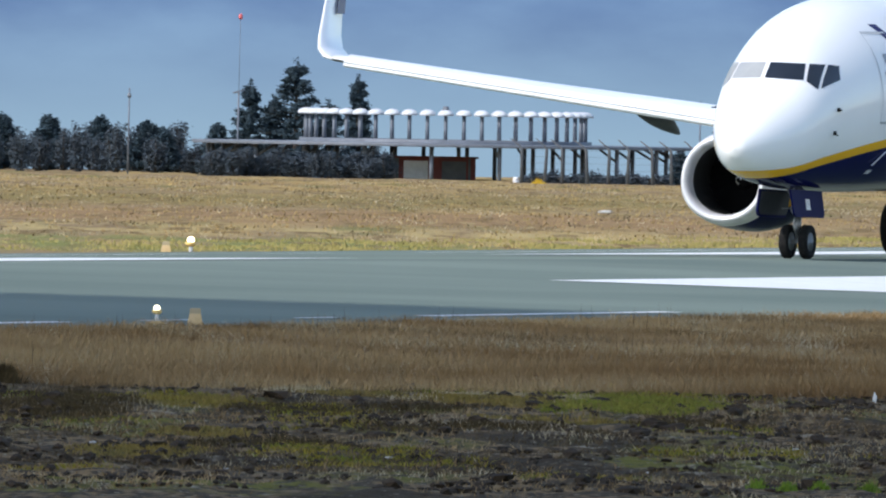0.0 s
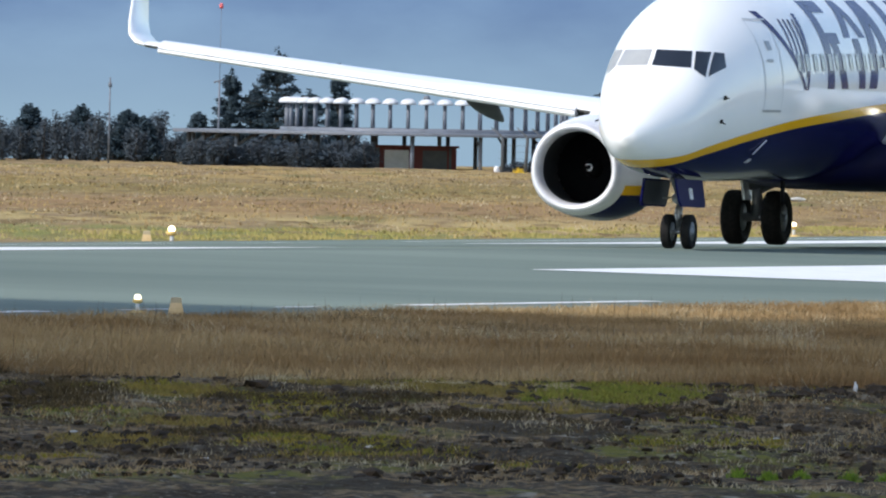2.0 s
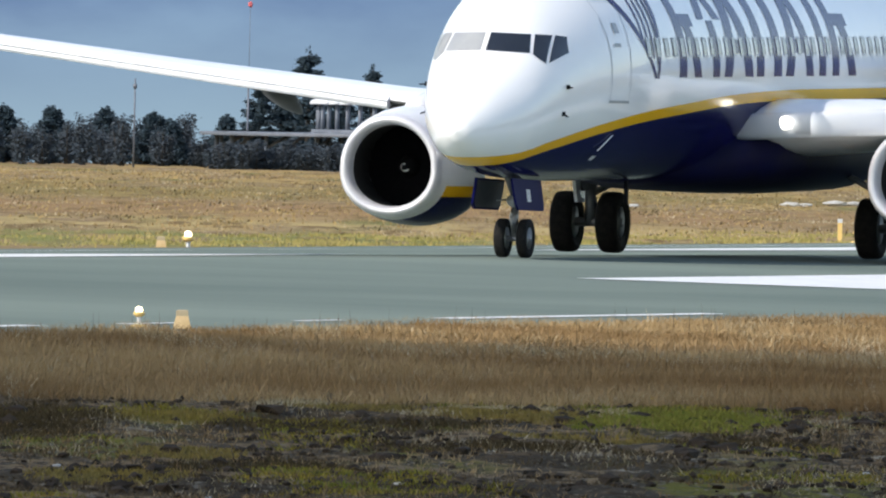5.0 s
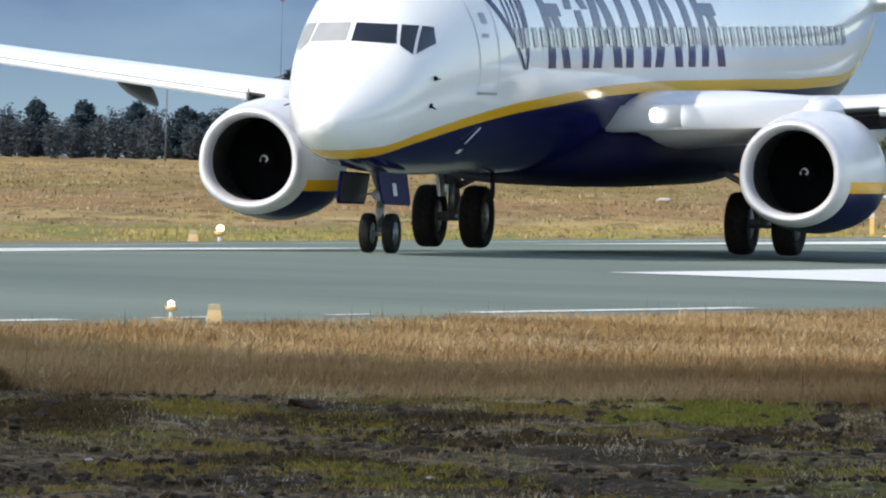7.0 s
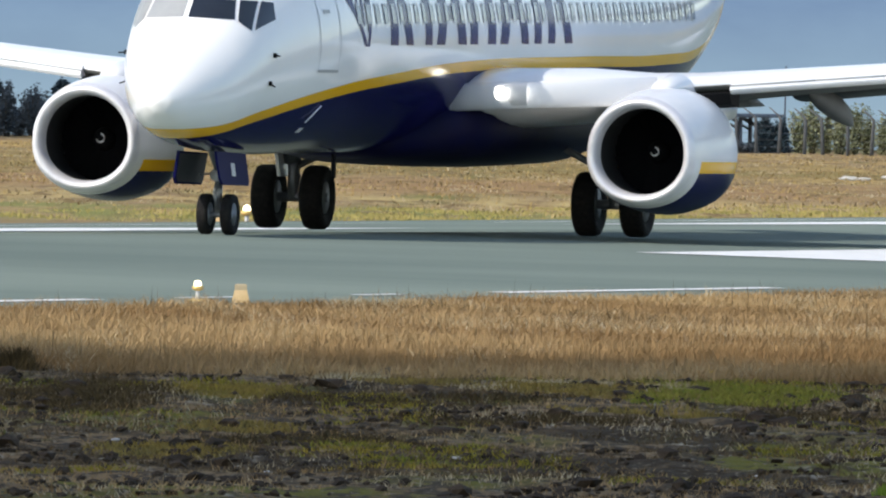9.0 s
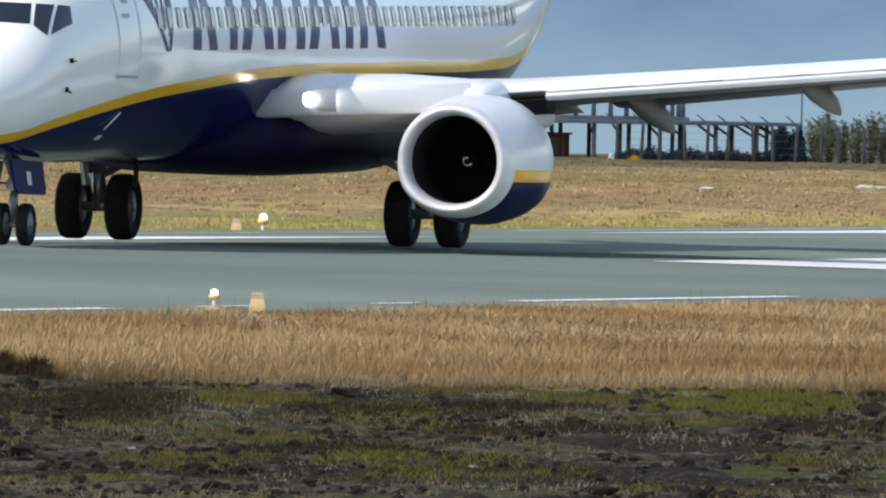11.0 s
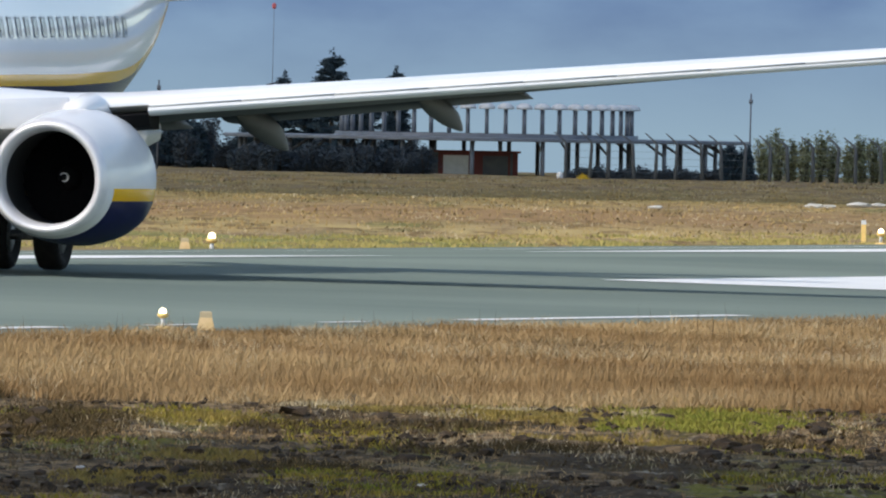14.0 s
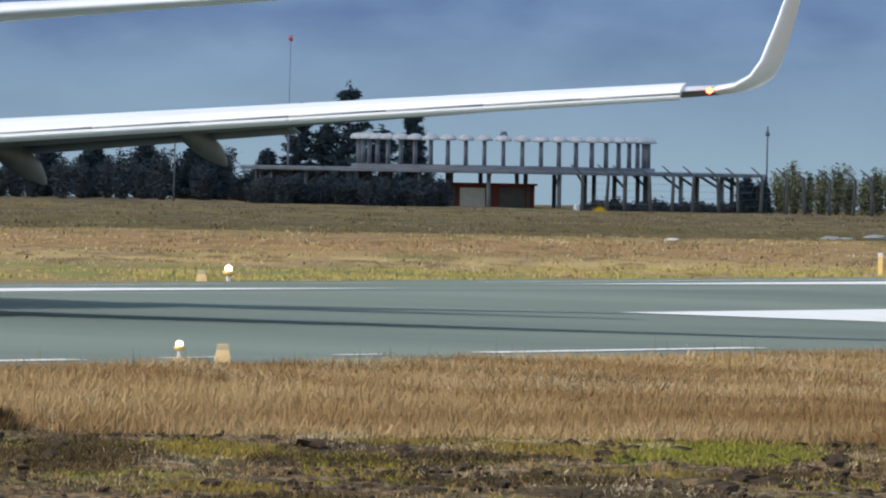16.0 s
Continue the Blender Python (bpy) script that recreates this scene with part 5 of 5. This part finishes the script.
# ---- the distance ----
def hill_material():
    m = bpy.data.materials.new("hazed_hillside")
    m.use_nodes = True
    nt = m.node_tree
    b = nt.nodes["Principled BSDF"]
    b.inputs["Roughness"].default_value, b.inputs["Specular IOR Level"].default_value = 1.0, 0.0
    geo = nt.nodes.new("ShaderNodeNewGeometry")
    mp = nt.nodes.new("ShaderNodeMapping")
    mp.inputs["Scale"].default_value = (0.045, 0.004, 0.10)
    nt.links.new(geo.outputs["Position"], mp.inputs[0])
    no = nt.nodes.new("ShaderNodeTexNoise")
    no.inputs["Scale"].default_value, no.inputs["Detail"].default_value = 1.0, 6
    nt.links.new(mp.outputs[0], no.inputs[0])
    # blue haze is painted as these glow colours, paler towards the foot
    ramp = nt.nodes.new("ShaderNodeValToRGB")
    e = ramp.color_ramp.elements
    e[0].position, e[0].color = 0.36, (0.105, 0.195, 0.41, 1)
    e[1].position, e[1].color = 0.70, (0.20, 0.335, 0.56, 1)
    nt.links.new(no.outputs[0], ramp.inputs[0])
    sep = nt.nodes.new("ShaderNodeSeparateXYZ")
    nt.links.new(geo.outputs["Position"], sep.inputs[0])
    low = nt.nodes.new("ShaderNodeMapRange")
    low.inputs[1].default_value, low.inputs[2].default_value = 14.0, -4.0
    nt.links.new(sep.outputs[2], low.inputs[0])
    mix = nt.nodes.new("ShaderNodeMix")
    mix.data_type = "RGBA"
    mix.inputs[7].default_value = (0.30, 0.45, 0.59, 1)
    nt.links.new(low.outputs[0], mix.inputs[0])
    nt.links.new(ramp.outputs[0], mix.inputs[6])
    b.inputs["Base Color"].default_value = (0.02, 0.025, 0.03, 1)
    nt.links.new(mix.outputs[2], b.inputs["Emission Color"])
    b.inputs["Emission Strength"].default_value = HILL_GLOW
    return m


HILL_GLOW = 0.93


def hill(x, y):
    k = max(0.0, (y - 3000) / 1500)
    return -14.5 + 280 * k ** 1.2 * (0.9 + 0.25 * noise.noise((x * 0.0011, 3.3, 0.0))) + 8 * k * noise.noise((x * 0.01, y * 0.004, 1.0))


hills = grid_sheet("backdrop", steps((-3000, 3000, 90)), steps((3000, 4550, 40)), hill, hill_material(), "Far hillside beyond the airfield, its blue haze painted as glow")


# ---- the clouds that shade the near and the far land ----
def build_cloud(depth, veil, label):
    m = bpy.data.materials.new("cloud_vapour")
    m.use_nodes = True
    nt = m.node_tree
    b = nt.nodes["Principled BSDF"]
    b.inputs["Base Color"].default_value, b.inputs["Roughness"].default_value = (0.9, 0.9, 0.9, 1), 1.0
    thin = nt.nodes.new("ShaderNodeBsdfTransparent")
    mix = nt.nodes.new("ShaderNodeMixShader")
    mix.inputs[0].default_value = veil
    nt.links.new(thin.outputs[0], mix.inputs[1])
    nt.links.new(b.outputs[0], mix.inputs[2])
    nt.links.new(mix.outputs[0], nt.nodes["Material Output"].inputs["Surface"])
    xs, ys = steps((-260, 260, 104)), steps((-depth, 0, 60))
    bm = bmesh.new()
    sheets = []
    for sgn in (1, -1):
        rows = []
        for y in ys:
            row = []
            for x in xs:
                edge = min(1.0, (260 - abs(x)) / 60, (y + depth) / 60, -y / 40)
                puff = 0.7 + 0.5 * noise.noise((x * 0.03, y * 0.03, 1.0 + sgn))
                shift = 4.0 * noise.noise((x * 0.06, 0.0, 8.0)) + 1.5 * noise.noise((x * 0.25, 0.0, 3.0))
                z = sgn * (26 if sgn > 0 else 9) * max(0.0, edge) ** 0.5 * puff
                row.append(bm.verts.new((x, y + shift, z)))
            rows.append(row)
        sheets.append(rows)
    for rows in sheets:
        for a, c in zip(rows, rows[1:]):
            for i in range(len(xs) - 1):
                bm.faces.new((a[i], a[i + 1], c[i + 1], c[i]))
    bmesh.ops.remove_doubles(bm, verts=bm.verts, dist=0.001)
    ob = part("cloud", bm, m, None)
    return tagged(ob, label, "cloud")


cloud = build_cloud(330, 0.85, "Drifting white cumulus cloud with a flat base")
thin_cloud = build_cloud(900, 0.60, "Thin drifting white cloud high over the far field")


def motions():
    """The airliner rolls along the runway, and its wheels turn with it."""
    run = [(0.0, -36.3), (0.5, -34.55), (1.0, -32.6), (1.5, -30.4), (2.0, -27.95), (2.5, -24.85), (3.0, -23.1), (4.2, -16.2), (5.5, -8.6), (6.0, -5.7),
           (6.5, -2.88), (7.0, 0.1), (7.5, 3.08), (8.0, 6.1), (8.5, 9.2), (9.0, 12.55), (9.5, 15.95), (10.0, 19.4), (11.2, 27.75), (12.5, 37.25),
           (13.0, 41.0), (13.5, 44.6), (14.0, 48.35), (14.5, 52.05), (15.0, 56.0), (15.5, 59.95), (16.0, 64.0)]
    turn = math.degrees(math.atan2(AHEAD.y, AHEAD.x))
    def at(t):
        for (a, p), (b, q) in zip(run, run[1:]):
            if t <= b:
                return p + (q - p) * (t - a) / (b - a)
        return run[-1][1]
    swing = [(0.0, 5.6), (0.5, 4.4), (1.0, 3.5), (1.5, 2.8), (2.0, 2.2), (3.0, 1.4), (5.5, 0.9), (6.0, 0.8), (7.0, 0.4), (8.0, 0.05), (9.0, 0.0), (16.0, 0.0)]
    def yaw(t):
        for (a, p), (b, q) in zip(swing, swing[1:]):
            if t <= b:
                return p + (q - p) * (t - a) / (b - a)
        return 0.0
    def dip(t):
        return -0.3 - 0.48 * max(0.0, min(1.0, (t - 14.4) / 1.6))
    times = sorted(set([t for t, s in run] + [0.5, 1.5, 2.5]))
    walk(airliner, [(t, pose(*(TRACK + AHEAD * at(t)), dip(t), 0, turn - yaw(t))) for t in times])
    # the cloud drifts back over the stand, and its shade leaves the near land
    high = 350.0
    off = SUN_FROM * (high / SUN_FROM.z)
    edge = [(0.0, 405), (1.0, 395), (2.0, 384), (3.0, 377), (5.5, 362), (7.0, 350), (9.0, 340), (12.5, 329), (13.5, 322), (14.0, 313), (14.5, 304), (15.0, 293), (16.0, 262)]
    walk(cloud, [(t, pose(off.x, y + off.y, high)) for t, y in edge])
    # a thinner one comes in over the far field
    walk(thin_cloud, [(t, pose(off.x, y + 900 + off.y, high)) for t, y in ((0.0, 1650), (5.0, 1500), (10.0, 1150), (12.5, 960), (16.0, 840))])
    # the fans turn
    for fan, place in FANS:
        walk(fan, [(i / 30, pose(*place, 70.0 * i, 0, 0)) for i in range(481)])
    for wheel, r, place in WHEELS:
        rows = []
        for i in range(16 * 15 + 1):
            t = i / 15
            rows.append((t, pose(*place, 0, math.degrees((at(t) + 40) / r), 0)))
        walk(wheel, rows)


motions()
